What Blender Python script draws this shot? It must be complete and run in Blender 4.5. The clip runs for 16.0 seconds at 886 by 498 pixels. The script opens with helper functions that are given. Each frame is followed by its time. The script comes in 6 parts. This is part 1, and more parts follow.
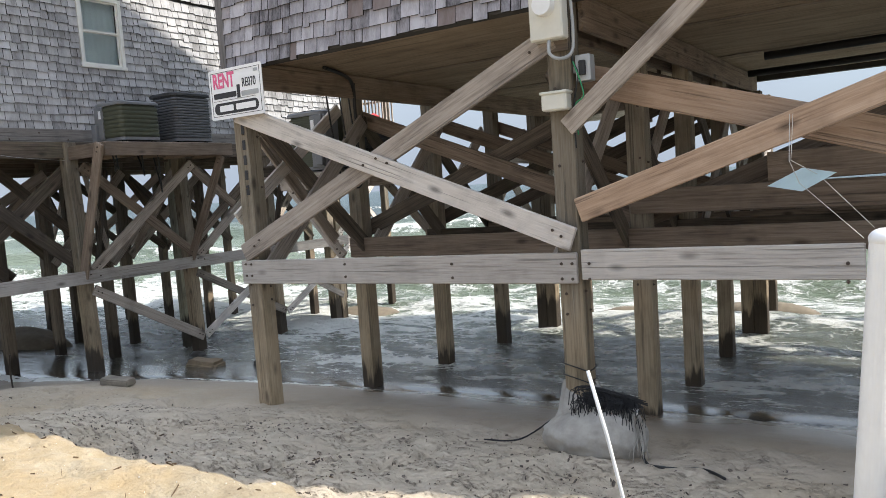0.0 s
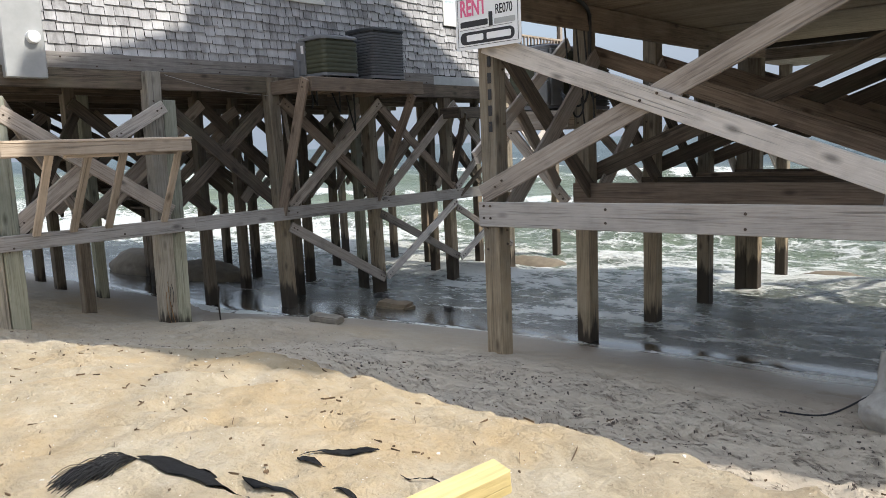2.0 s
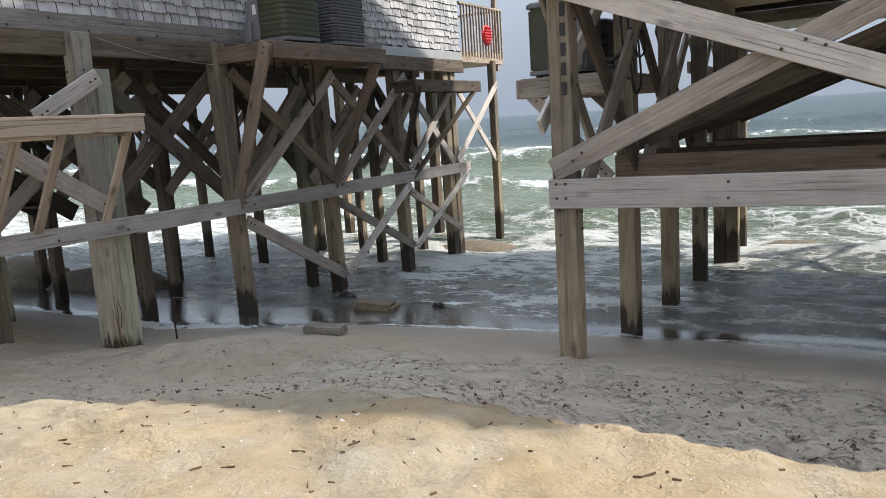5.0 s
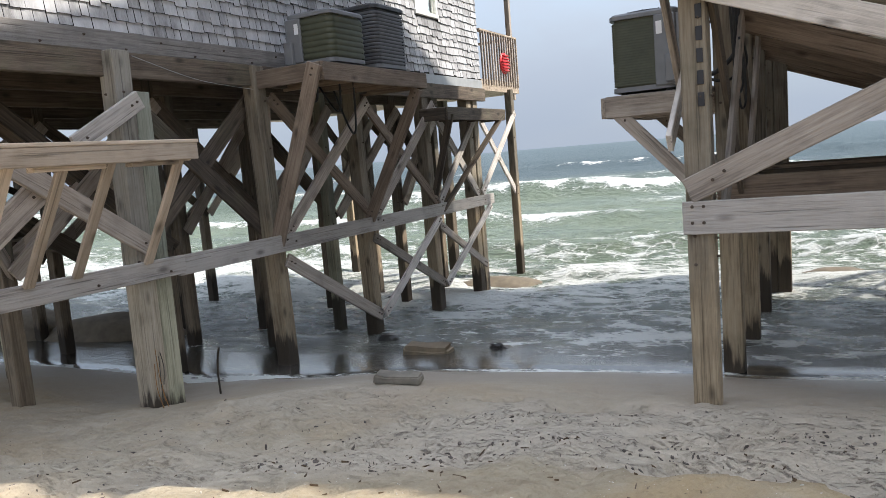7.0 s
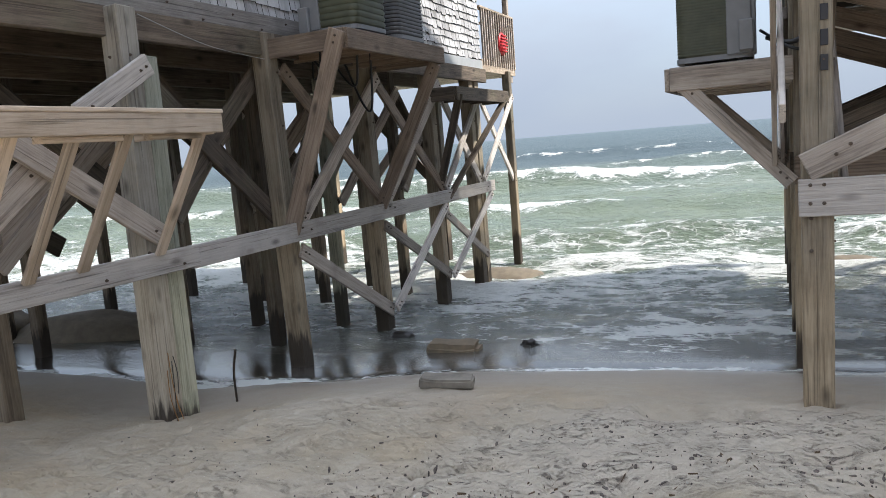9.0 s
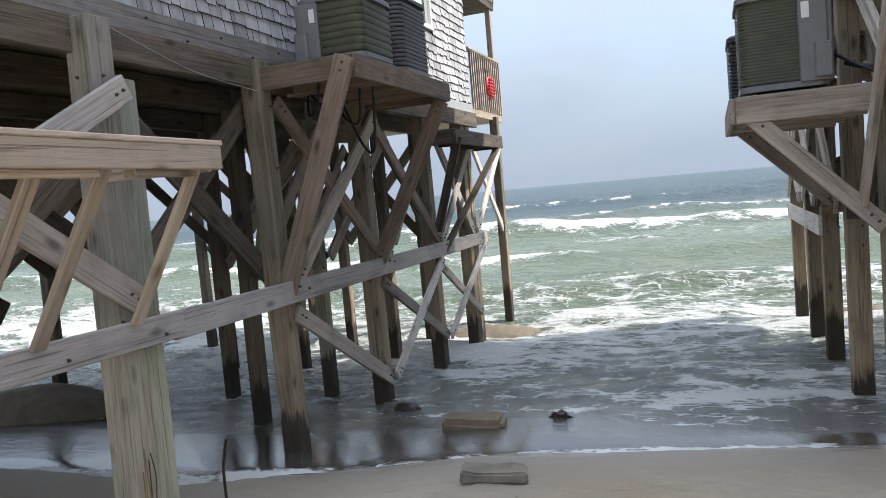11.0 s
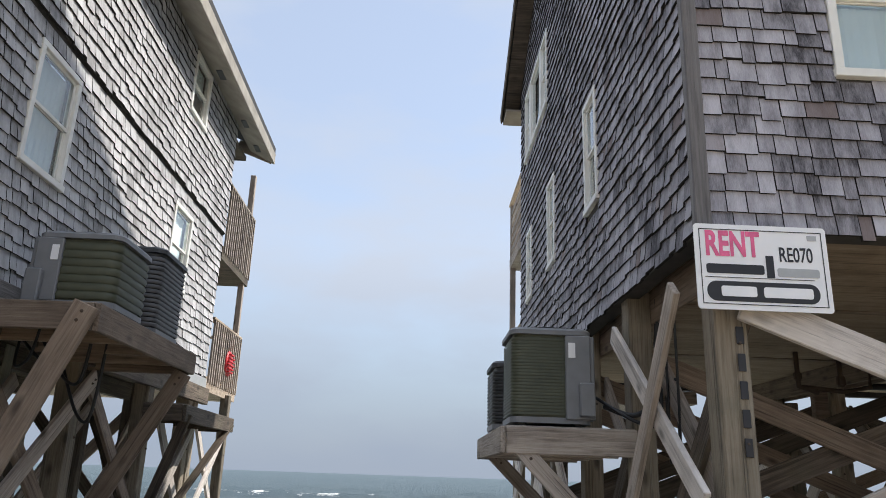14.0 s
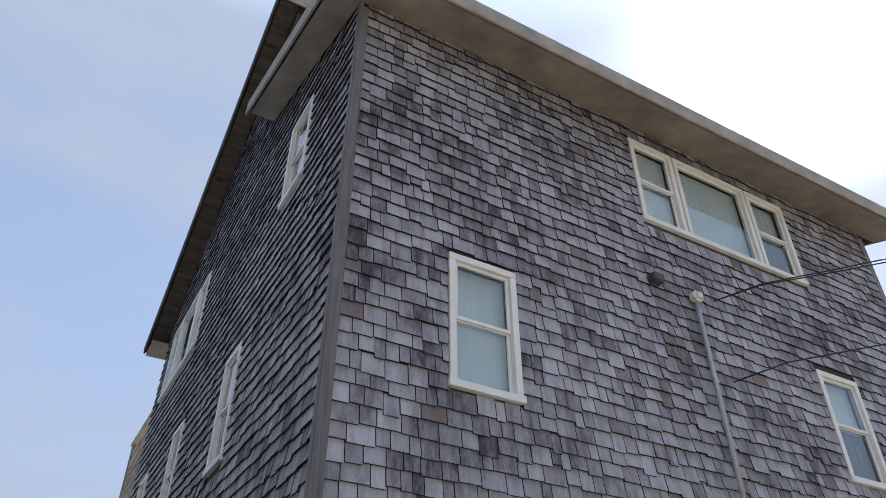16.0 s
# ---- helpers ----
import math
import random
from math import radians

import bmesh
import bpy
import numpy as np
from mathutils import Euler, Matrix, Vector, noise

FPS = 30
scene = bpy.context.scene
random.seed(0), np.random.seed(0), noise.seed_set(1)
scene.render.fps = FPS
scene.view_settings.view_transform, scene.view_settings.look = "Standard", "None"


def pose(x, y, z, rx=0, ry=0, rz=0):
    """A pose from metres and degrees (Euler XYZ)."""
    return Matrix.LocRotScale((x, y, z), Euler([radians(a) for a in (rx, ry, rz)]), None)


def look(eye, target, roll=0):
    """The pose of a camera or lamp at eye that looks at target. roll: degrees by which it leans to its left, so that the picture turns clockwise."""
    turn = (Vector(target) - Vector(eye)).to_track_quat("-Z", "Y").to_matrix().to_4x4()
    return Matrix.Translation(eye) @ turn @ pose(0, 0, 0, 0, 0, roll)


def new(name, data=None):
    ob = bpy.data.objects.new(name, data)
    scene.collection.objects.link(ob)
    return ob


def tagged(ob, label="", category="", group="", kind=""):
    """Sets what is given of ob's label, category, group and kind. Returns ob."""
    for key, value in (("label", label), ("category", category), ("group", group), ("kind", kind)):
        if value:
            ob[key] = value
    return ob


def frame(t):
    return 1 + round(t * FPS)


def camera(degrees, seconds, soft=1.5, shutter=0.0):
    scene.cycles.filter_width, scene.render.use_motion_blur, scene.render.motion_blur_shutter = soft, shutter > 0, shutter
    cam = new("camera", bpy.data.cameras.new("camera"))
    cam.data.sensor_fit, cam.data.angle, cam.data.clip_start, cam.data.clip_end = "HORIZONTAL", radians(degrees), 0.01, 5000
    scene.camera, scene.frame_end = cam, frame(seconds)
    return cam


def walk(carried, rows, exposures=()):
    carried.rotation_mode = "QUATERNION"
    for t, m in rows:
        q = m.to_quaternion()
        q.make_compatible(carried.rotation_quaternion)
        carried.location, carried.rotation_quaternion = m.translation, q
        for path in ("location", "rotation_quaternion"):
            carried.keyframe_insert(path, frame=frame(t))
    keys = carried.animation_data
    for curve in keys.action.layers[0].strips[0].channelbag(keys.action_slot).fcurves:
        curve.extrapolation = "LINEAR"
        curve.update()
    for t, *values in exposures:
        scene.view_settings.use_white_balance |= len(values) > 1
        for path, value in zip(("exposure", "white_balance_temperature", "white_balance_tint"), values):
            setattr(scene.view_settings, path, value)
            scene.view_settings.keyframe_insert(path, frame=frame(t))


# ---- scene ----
cam = camera(61.9, 16.0, soft=0.8)
METRES, EYE, TILT, LEAN, TURN = 8.8, 2.08, -0.65, 0.0, 33.1
ROWS = [
    (0.0, 0.0, 0.0, 0.0, -0.29, -4.2, 3.99),
    (0.5, -0.0394, 0.0109, -0.0004, 2.08, -4.65, 3.82),
    (1.0, -0.0767, 0.0247, -0.0046, 4.13, -5.67, 3.55),
    (1.5, -0.1137, 0.0403, -0.0042, 6.68, -6.67, 2.93),
    (2.0, -0.157, 0.0476, -0.0038, 8.39, -7.5, 2.3),
    (2.5, -0.1956, 0.0581, -0.0055, 8.97, -8.0, 2.44),
    (3.0, -0.2426, 0.0844, -0.0069, 7.87, -8.54, 3.19),
    (3.5, -0.2813, 0.1034, -0.0064, 4.4, -9.18, 3.61),
    (6.0, -0.4344, 0.2421, -0.0091, -4.75, -8.1, 4.33),
    (6.5, -0.4686, 0.2639, -0.01, -5.27, -6.9, 4.69),
    (7.0, -0.4981, 0.2855, -0.014, -5.6, -6.51, 4.8),
    (7.5, -0.5257, 0.3078, -0.0148, -5.58, -6.86, 4.61),
    (8.0, -0.5531, 0.328, -0.0162, -6.23, -7.31, 4.38),
    (8.5, -0.5722, 0.3535, -0.0205, -7.68, -7.6, 4.59),
    (9.0, -0.5862, 0.3843, -0.0206, -9.27, -7.42, 4.69),
    (11.5, -0.6462, 0.547, -0.0273, -13.52, -2.69, 5.08),
    (12.0, -0.6516, 0.5718, -0.0299, -13.98, -1.19, 4.86),
    (12.5, -0.6493, 0.5969, -0.0205, -14.47, 4.15, 4.21),
    (13.0, -0.6501, 0.603, -0.0115, -17.04, 10.32, 2.08),
    (13.5, -0.6532, 0.6014, -0.0075, -24.42, 14.21, -0.01),
    (14.0, -0.6505, 0.5974, -0.0051, -35.12, 17.66, -1.56),
    (14.5, -0.6494, 0.5933, 0.0006, -44.91, 21.89, -2.2),
    (15.0, -0.6462, 0.5908, 0.0052, -52.57, 27.32, -2.08),
    (15.5, -0.645, 0.5873, 0.01, -58.72, 32.77, -1.07),
    (16.0, -0.6431, 0.5828, 0.0158, -62.97, 36.57, 0.58),
]
walk(cam, [(t, pose(0, 0, EYE, TILT, LEAN, TURN) @ pose(METRES * x, METRES * y, METRES * z, 90 + pitch, roll, yaw)) for t, x, y, z, yaw, pitch, roll in ROWS],
     [(0.0, 1.42, 6500, 10), (1.0, 1.32, 6450, 10), (3.5, 1.06, 6500, 11), (6.5, 1.32, 6500, 11), (9.0, 1.47, 6400, 11), (12.0, 1.38, 6350, 11), (14.0, 1.14, 6400, 11), (15.0, 1.08, 6350, 11), (16.0, 0.80, 5850, 12)])

# ---- world, sun, exposure ----
SUN_DIR = Vector((0.645, 0.268, 0.742)).normalized()
world = bpy.data.worlds.new("sky")
scene.world = world
world.use_nodes = True
wn, wl = world.node_tree.nodes, world.node_tree.links
wn.clear()
sky = wn.new("ShaderNodeTexSky")
sky.sky_type, sky.sun_disc = "NISHITA", False
sky.sun_elevation = math.asin(SUN_DIR.z)
sky.sun_rotation = math.atan2(SUN_DIR.x, SUN_DIR.y)
sky.air_density, sky.dust_density, sky.ozone_density = 1.15, 0.35, 1.6
geo = wn.new("ShaderNodeTexCoord")
cmap = wn.new("ShaderNodeMapping")
cmap.inputs["Scale"].default_value = (1.2, 1.2, 3.2)
cloud = wn.new("ShaderNodeTexNoise")
cloud.inputs["Scale"].default_value, cloud.inputs["Detail"].default_value = 2.1, 6.0
cloud.inputs["Roughness"].default_value = 0.52
cramp = wn.new("ShaderNodeValToRGB")
cramp.color_ramp.elements[0].position, cramp.color_ramp.elements[0].color = 0.40, (0.62, 0.62, 0.62, 1)
cramp.color_ramp.elements[1].position, cramp.color_ramp.elements[1].color = 0.62, (0.97, 0.97, 0.97, 1)
cmix = wn.new("ShaderNodeMix")
cmix.data_type = "RGBA"
cmix.inputs["B"].default_value = (2.8, 3.08, 3.55, 1)
bg = wn.new("ShaderNodeBackground")
bg.inputs["Strength"].default_value = 0.175
wout = wn.new("ShaderNodeOutputWorld")
wl.new(geo.outputs["Generated"], cmap.inputs["Vector"])
wl.new(cmap.outputs["Vector"], cloud.inputs["Vector"])
wl.new(cloud.outputs["Fac"], cramp.inputs["Fac"])
wl.new(cramp.outputs["Color"], cmix.inputs["Factor"])
wl.new(sky.outputs["Color"], cmix.inputs["A"])
sep = wn.new("ShaderNodeSeparateXYZ")
wl.new(geo.outputs["Generated"], sep.inputs["Vector"])
low = wn.new("ShaderNodeValToRGB")
low.color_ramp.interpolation = "EASE"
low.color_ramp.elements[0].position, low.color_ramp.elements[0].color = 0.0, (0.92, 0.92, 0.92, 1)
low.color_ramp.elements[1].position, low.color_ramp.elements[1].color = 0.30, (0.0, 0.0, 0.0, 1)
wl.new(sep.outputs["Z"], low.inputs["Fac"])
haze = wn.new("ShaderNodeMix")
haze.data_type = "RGBA"
haze.inputs["B"].default_value = (1.85, 2.2, 2.72, 1)
wl.new(low.outputs["Color"], haze.inputs["Factor"])
wl.new(cmix.outputs["Result"], haze.inputs["A"])
# thin cloud: the sky is brightest round the sun and falls off away from it
near_sun = wn.new("ShaderNodeVectorMath")
near_sun.operation = "DOT_PRODUCT"
near_sun.inputs[1].default_value = SUN_DIR
wl.new(geo.outputs["Generated"], near_sun.inputs[0])
glow = haze.outputs["Result"]
dim = wn.new("ShaderNodeMix")
dim.data_type, dim.blend_type = "RGBA", "MULTIPLY"
dim.inputs["Factor"].default_value = 1.0
high = wn.new("ShaderNodeValToRGB")
high.color_ramp.elements[0].position, high.color_ramp.elements[0].color = 0.0, (0.50, 0.50, 0.50, 1)
high.color_ramp.elements[1].position, high.color_ramp.elements[1].color = 0.98, (2.1, 2.1, 2.1, 1)
high.color_ramp.elements.new(0.30).color = (0.60, 0.60, 0.60, 1)
high.color_ramp.elements.new(0.78).color = (0.60, 0.60, 0.60, 1)
wl.new(sep.outputs["Z"], high.inputs["Fac"])
wl.new(high.outputs["Color"], dim.inputs["B"])
wl.new(glow, dim.inputs["A"])
glow = dim.outputs["Result"]
for power, tint in ((14.0, (1.1, 1.05, 1.0)), (160.0, (14.0, 13.6, 13.0))):
    lift = wn.new("ShaderNodeMath")
    lift.operation, lift.use_clamp = "MAXIMUM", True
    wl.new(near_sun.outputs["Value"], lift.inputs[0])
    lift.inputs[1].default_value = 0.0
    rise = wn.new("ShaderNodeMath")
    rise.operation = "POWER"
    wl.new(lift.outputs[0], rise.inputs[0])
    rise.inputs[1].default_value = power
    halo = wn.new("ShaderNodeMix")
    halo.data_type, halo.blend_type = "RGBA", "ADD"
    wl.new(rise.outputs[0], halo.inputs["Factor"])
    wl.new(glow, halo.inputs["A"])
    halo.inputs["B"].default_value = (*tint, 1)
    glow = halo.outputs["Result"]
wl.new(glow, bg.inputs["Color"])
wl.new(bg.outputs["Background"], wout.inputs["Surface"])

sun_data = bpy.data.lights.new("sun", "SUN")
sun_data.energy, sun_data.angle, sun_data.color = 2.35, radians(0.9), (1.0, 0.95, 0.86)
sun = new("sun", sun_data)
sun.matrix_world = look(SUN_DIR * 60, (0, 0, 0))


# ---- materials ----
def nodes_of(name):
    m = bpy.data.materials.new(name)
    m.use_nodes = True
    n, l = m.node_tree.nodes, m.node_tree.links
    return m, n, l, n["Principled BSDF"]


def ramp(n, stops):
    r = n.new("ShaderNodeValToRGB")
    e = r.color_ramp.elements
    while len(e) < len(stops):
        e.new(0.5)
    for el, (p, c) in zip(e, stops):
        el.position, el.color = p, (*c, 1) if len(c) == 3 else c
    return r


def mixer(n, l, fac, a, b, mode="MIX"):
    m = n.new("ShaderNodeMix")
    m.data_type, m.blend_type = "RGBA", mode
    for key, v in (("Factor", fac), ("A", a), ("B", b)):
        if isinstance(v, bpy.types.NodeSocket):
            l.new(v, m.inputs[key])
        elif key == "Factor":
            m.inputs[key].default_value = v
        else:
            m.inputs[key].default_value = (*v, 1)
    return m.outputs["Result"]


def maths(n, l, op, a, b=0.0, clamp=False):
    m = n.new("ShaderNodeMath")
    m.operation, m.use_clamp = op, clamp
    for i, v in enumerate((a, b)):
        if isinstance(v, bpy.types.NodeSocket):
            l.new(v, m.inputs[i])
        else:
            m.inputs[i].default_value = v
    return m.outputs[0]


def tex(n, l, vec, scale, detail=4.0, rough=0.55):
    t = n.new("ShaderNodeTexNoise")
    t.inputs["Scale"].default_value, t.inputs["Detail"].default_value, t.inputs["Roughness"].default_value = scale, detail, rough
    l.new(vec, t.inputs["Vector"])
    return t.outputs["Fac"]


def bump(n, l, height, strength, dist, bsdf):
    b = n.new("ShaderNodeBump")
    b.inputs["Strength"].default_value, b.inputs["Distance"].default_value = strength, dist
    l.new(height, b.inputs["Height"])
    l.new(b.outputs["Normal"], bsdf.inputs["Normal"])


def wood(name, dark, mid, light, rough=0.85, knots=0.7, moss=0.0, tide=False):
    """Weathered lumber; the grain runs along the piece's own x."""
    m, n, l, p = nodes_of(name)
    dark = tuple(v * 0.75 for v in dark)
    tc, info = n.new("ShaderNodeTexCoord"), n.new("ShaderNodeObjectInfo")
    add = n.new("ShaderNodeVectorMath")
    add.operation = "MULTIPLY_ADD"
    l.new(info.outputs["Random"], add.inputs[0])
    add.inputs[1].default_value = (37, 19, 53)
    l.new(tc.outputs["Object"], add.inputs[2])
    mp = n.new("ShaderNodeMapping")
    mp.inputs["Scale"].default_value = (1.1, 26, 26)
    l.new(add.outputs[0], mp.inputs["Vector"])
    mp2 = n.new("ShaderNodeMapping")
    mp2.inputs["Scale"].default_value = (0.6, 5, 5)
    l.new(add.outputs[0], mp2.inputs["Vector"])
    grain, broad = tex(n, l, mp.outputs[0], 2.2, 6, 0.65), tex(n, l, mp2.outputs[0], 1.6, 4)
    col = ramp(n, [(0.27, dark), (0.49, mid), (0.74, light)])
    l.new(maths(n, l, "ADD", maths(n, l, "MULTIPLY", grain, 0.6), maths(n, l, "MULTIPLY", broad, 0.4)), col.inputs["Fac"])
    tone = maths(n, l, "ADD", maths(n, l, "MULTIPLY", info.outputs["Random"], 0.5), 0.72)
    c = mixer(n, l, 1.0, col.outputs["Color"], tone, "MULTIPLY")
    vor = n.new("ShaderNodeTexVoronoi")
    vm = n.new("ShaderNodeMapping")
    vm.inputs["Scale"].default_value = (2.3, 5.5, 5.5)
    l.new(add.outputs[0], vm.inputs["Vector"])
    l.new(vm.outputs[0], vor.inputs["Vector"])
    vor.inputs["Scale"].default_value = 1.0
    kr = ramp(n, [(0.07, (1, 1, 1)), (0.13, (0.55, 0.55, 0.55)), (0.22, (0, 0, 0))])
    l.new(vor.outputs["Distance"], kr.inputs["Fac"])
    c = mixer(n, l, maths(n, l, "MULTIPLY", kr.outputs["Color"], knots), c, tuple(v * 0.45 for v in dark))
    mp3 = n.new("ShaderNodeMapping")
    mp3.inputs["Scale"].default_value = (0.55, 42, 42)
    l.new(add.outputs[0], mp3.inputs["Vector"])
    ck = ramp(n, [(0.625, (0, 0, 0)), (0.67, (1, 1, 1))])
    l.new(tex(n, l, mp3.outputs[0], 1.0, 3, 0.5), ck.inputs["Fac"])
    c = mixer(n, l, maths(n, l, "MULTIPLY", ck.outputs["Color"], 0.45), c, tuple(v * 0.35 for v in dark))
    stain = ramp(n, [(0.50, (0, 0, 0)), (0.72, (1, 1, 1))])
    l.new(tex(n, l, add.outputs[0], 2.6, 5, 0.6), stain.inputs["Fac"])
    c = mixer(n, l, maths(n, l, "MULTIPLY", stain.outputs["Color"], 0.35), c, tuple(v * 0.9 for v in dark))
    if moss:
        mo = ramp(n, [(0.52, (0, 0, 0)), (0.7, (1, 1, 1))])
        l.new(tex(n, l, add.outputs[0], 1.7, 5), mo.inputs["Fac"])
        c = mixer(n, l, maths(n, l, "MULTIPLY", mo.outputs["Color"], moss), c, (0.17, 0.19, 0.10))
    if tide:
        g = n.new("ShaderNodeNewGeometry")
        sp = n.new("ShaderNodeSeparateXYZ")
        l.new(g.outputs["Position"], sp.inputs[0])
        level = maths(n, l, "ADD", sp.outputs["Z"], maths(n, l, "MULTIPLY", maths(n, l, "SUBTRACT", tex(n, l, mp2.outputs[0], 2.0, 5, 0.6), 0.5), 0.9))
        level = maths(n, l, "ADD", level, maths(n, l, "MULTIPLY", maths(n, l, "SUBTRACT", info.outputs["Random"], 0.5), 0.3))
        # Pilings turn darker and bluer with height, from about z 0.8 up.
        grey = ramp(n, [(0.40, (0, 0, 0)), (0.62, (1, 1, 1))])
        l.new(maths(n, l, "MULTIPLY", maths(n, l, "ADD", level, 0.2), 0.4), grey.inputs["Fac"])
        c = mixer(n, l, grey.outputs["Color"], c, (0.62, 0.67, 0.76), "MULTIPLY")
        wetr = ramp(n, [(0.30, (1, 1, 1)), (0.42, (0, 0, 0))])
        l.new(maths(n, l, "ADD", level, 0.55), wetr.inputs["Fac"])
        c = mixer(n, l, maths(n, l, "MULTIPLY", wetr.outputs["Color"], 0.9), c, (0.030, 0.021, 0.014))
    l.new(c, p.inputs["Base Color"])
    p.inputs["Roughness"].default_value = rough
    bump(n, l, maths(n, l, "SUBTRACT", grain, maths(n, l, "MULTIPLY", ck.outputs["Color"], 0.8)), 0.8, 0.009, p)
    return m


def plain(name, color, rough=0.5, metal=0.0, var=0.25, scale=6.0, relief=0.0):
    m, n, l, p = nodes_of(name)
    tc = n.new("ShaderNodeTexCoord")
    a = tex(n, l, tc.outputs["Object"], scale, 6, 0.62)
    r = ramp(n, [(0.3, tuple(v * (1 - var) for v in color)), (0.7, tuple(min(1, v * (1 + var * 0.5)) for v in color))])
    l.new(a, r.inputs["Fac"])
    l.new(r.outputs["Color"], p.inputs["Base Color"])
    p.inputs["Roughness"].default_value, p.inputs["Metallic"].default_value = rough, metal
    if relief:
        bump(n, l, tex(n, l, tc.outputs["Object"], scale * 8, 4), relief, 0.004, p)
    return m


def shingle_material(name, dark, mid, light, rust=0.0):
    m, n, l, p = nodes_of(name)
    tc, info, g = n.new("ShaderNodeTexCoord"), n.new("ShaderNodeObjectInfo"), n.new("ShaderNodeNewGeometry")
    rnd = maths(n, l, "FRACT", maths(n, l, "ADD", maths(n, l, "MULTIPLY", info.outputs["Random"], 7.31), maths(n, l, "MULTIPLY", g.outputs["Random Per Island"], 3.17)))
    mp = n.new("ShaderNodeMapping")
    mp.inputs["Scale"].default_value = (1, 1, 0.07)
    l.new(g.outputs["Position"], mp.inputs["Vector"])
    fine = tex(n, l, mp.outputs[0], 150, 3, 0.7)
    patch = tex(n, l, g.outputs["Position"], 1.4, 5, 0.6)
    streak = n.new("ShaderNodeMapping")
    streak.inputs["Scale"].default_value = (1, 1, 0.25)
    l.new(g.outputs["Position"], streak.inputs["Vector"])
    blot = tex(n, l, streak.outputs[0], 11.0, 6, 0.68)
    f = maths(n, l, "ADD", maths(n, l, "MULTIPLY", rnd, 0.28), maths(n, l, "ADD", maths(n, l, "MULTIPLY", fine, 0.30), maths(n, l, "MULTIPLY", blot, 0.75)))
    f = maths(n, l, "ADD", f, maths(n, l, "MULTIPLY", maths(n, l, "SUBTRACT", patch, 0.5), 0.5))
    r = ramp(n, [(0.42, dark), (0.64, mid), (0.90, light)])
    l.new(f, r.inputs["Fac"])
    c = r.outputs["Color"]
    if rust:
        rr = ramp(n, [(0.955, (0, 0, 0)), (0.975, (1, 1, 1))])
        l.new(rnd, rr.inputs["Fac"])
        c = mixer(n, l, maths(n, l, "MULTIPLY", rr.outputs["Color"], rust), c, (0.10, 0.055, 0.035))
    l.new(c, p.inputs["Base Color"])
    p.inputs["Roughness"].default_value = 0.8
    bump(n, l, fine, 0.35, 0.004, p)
    return m


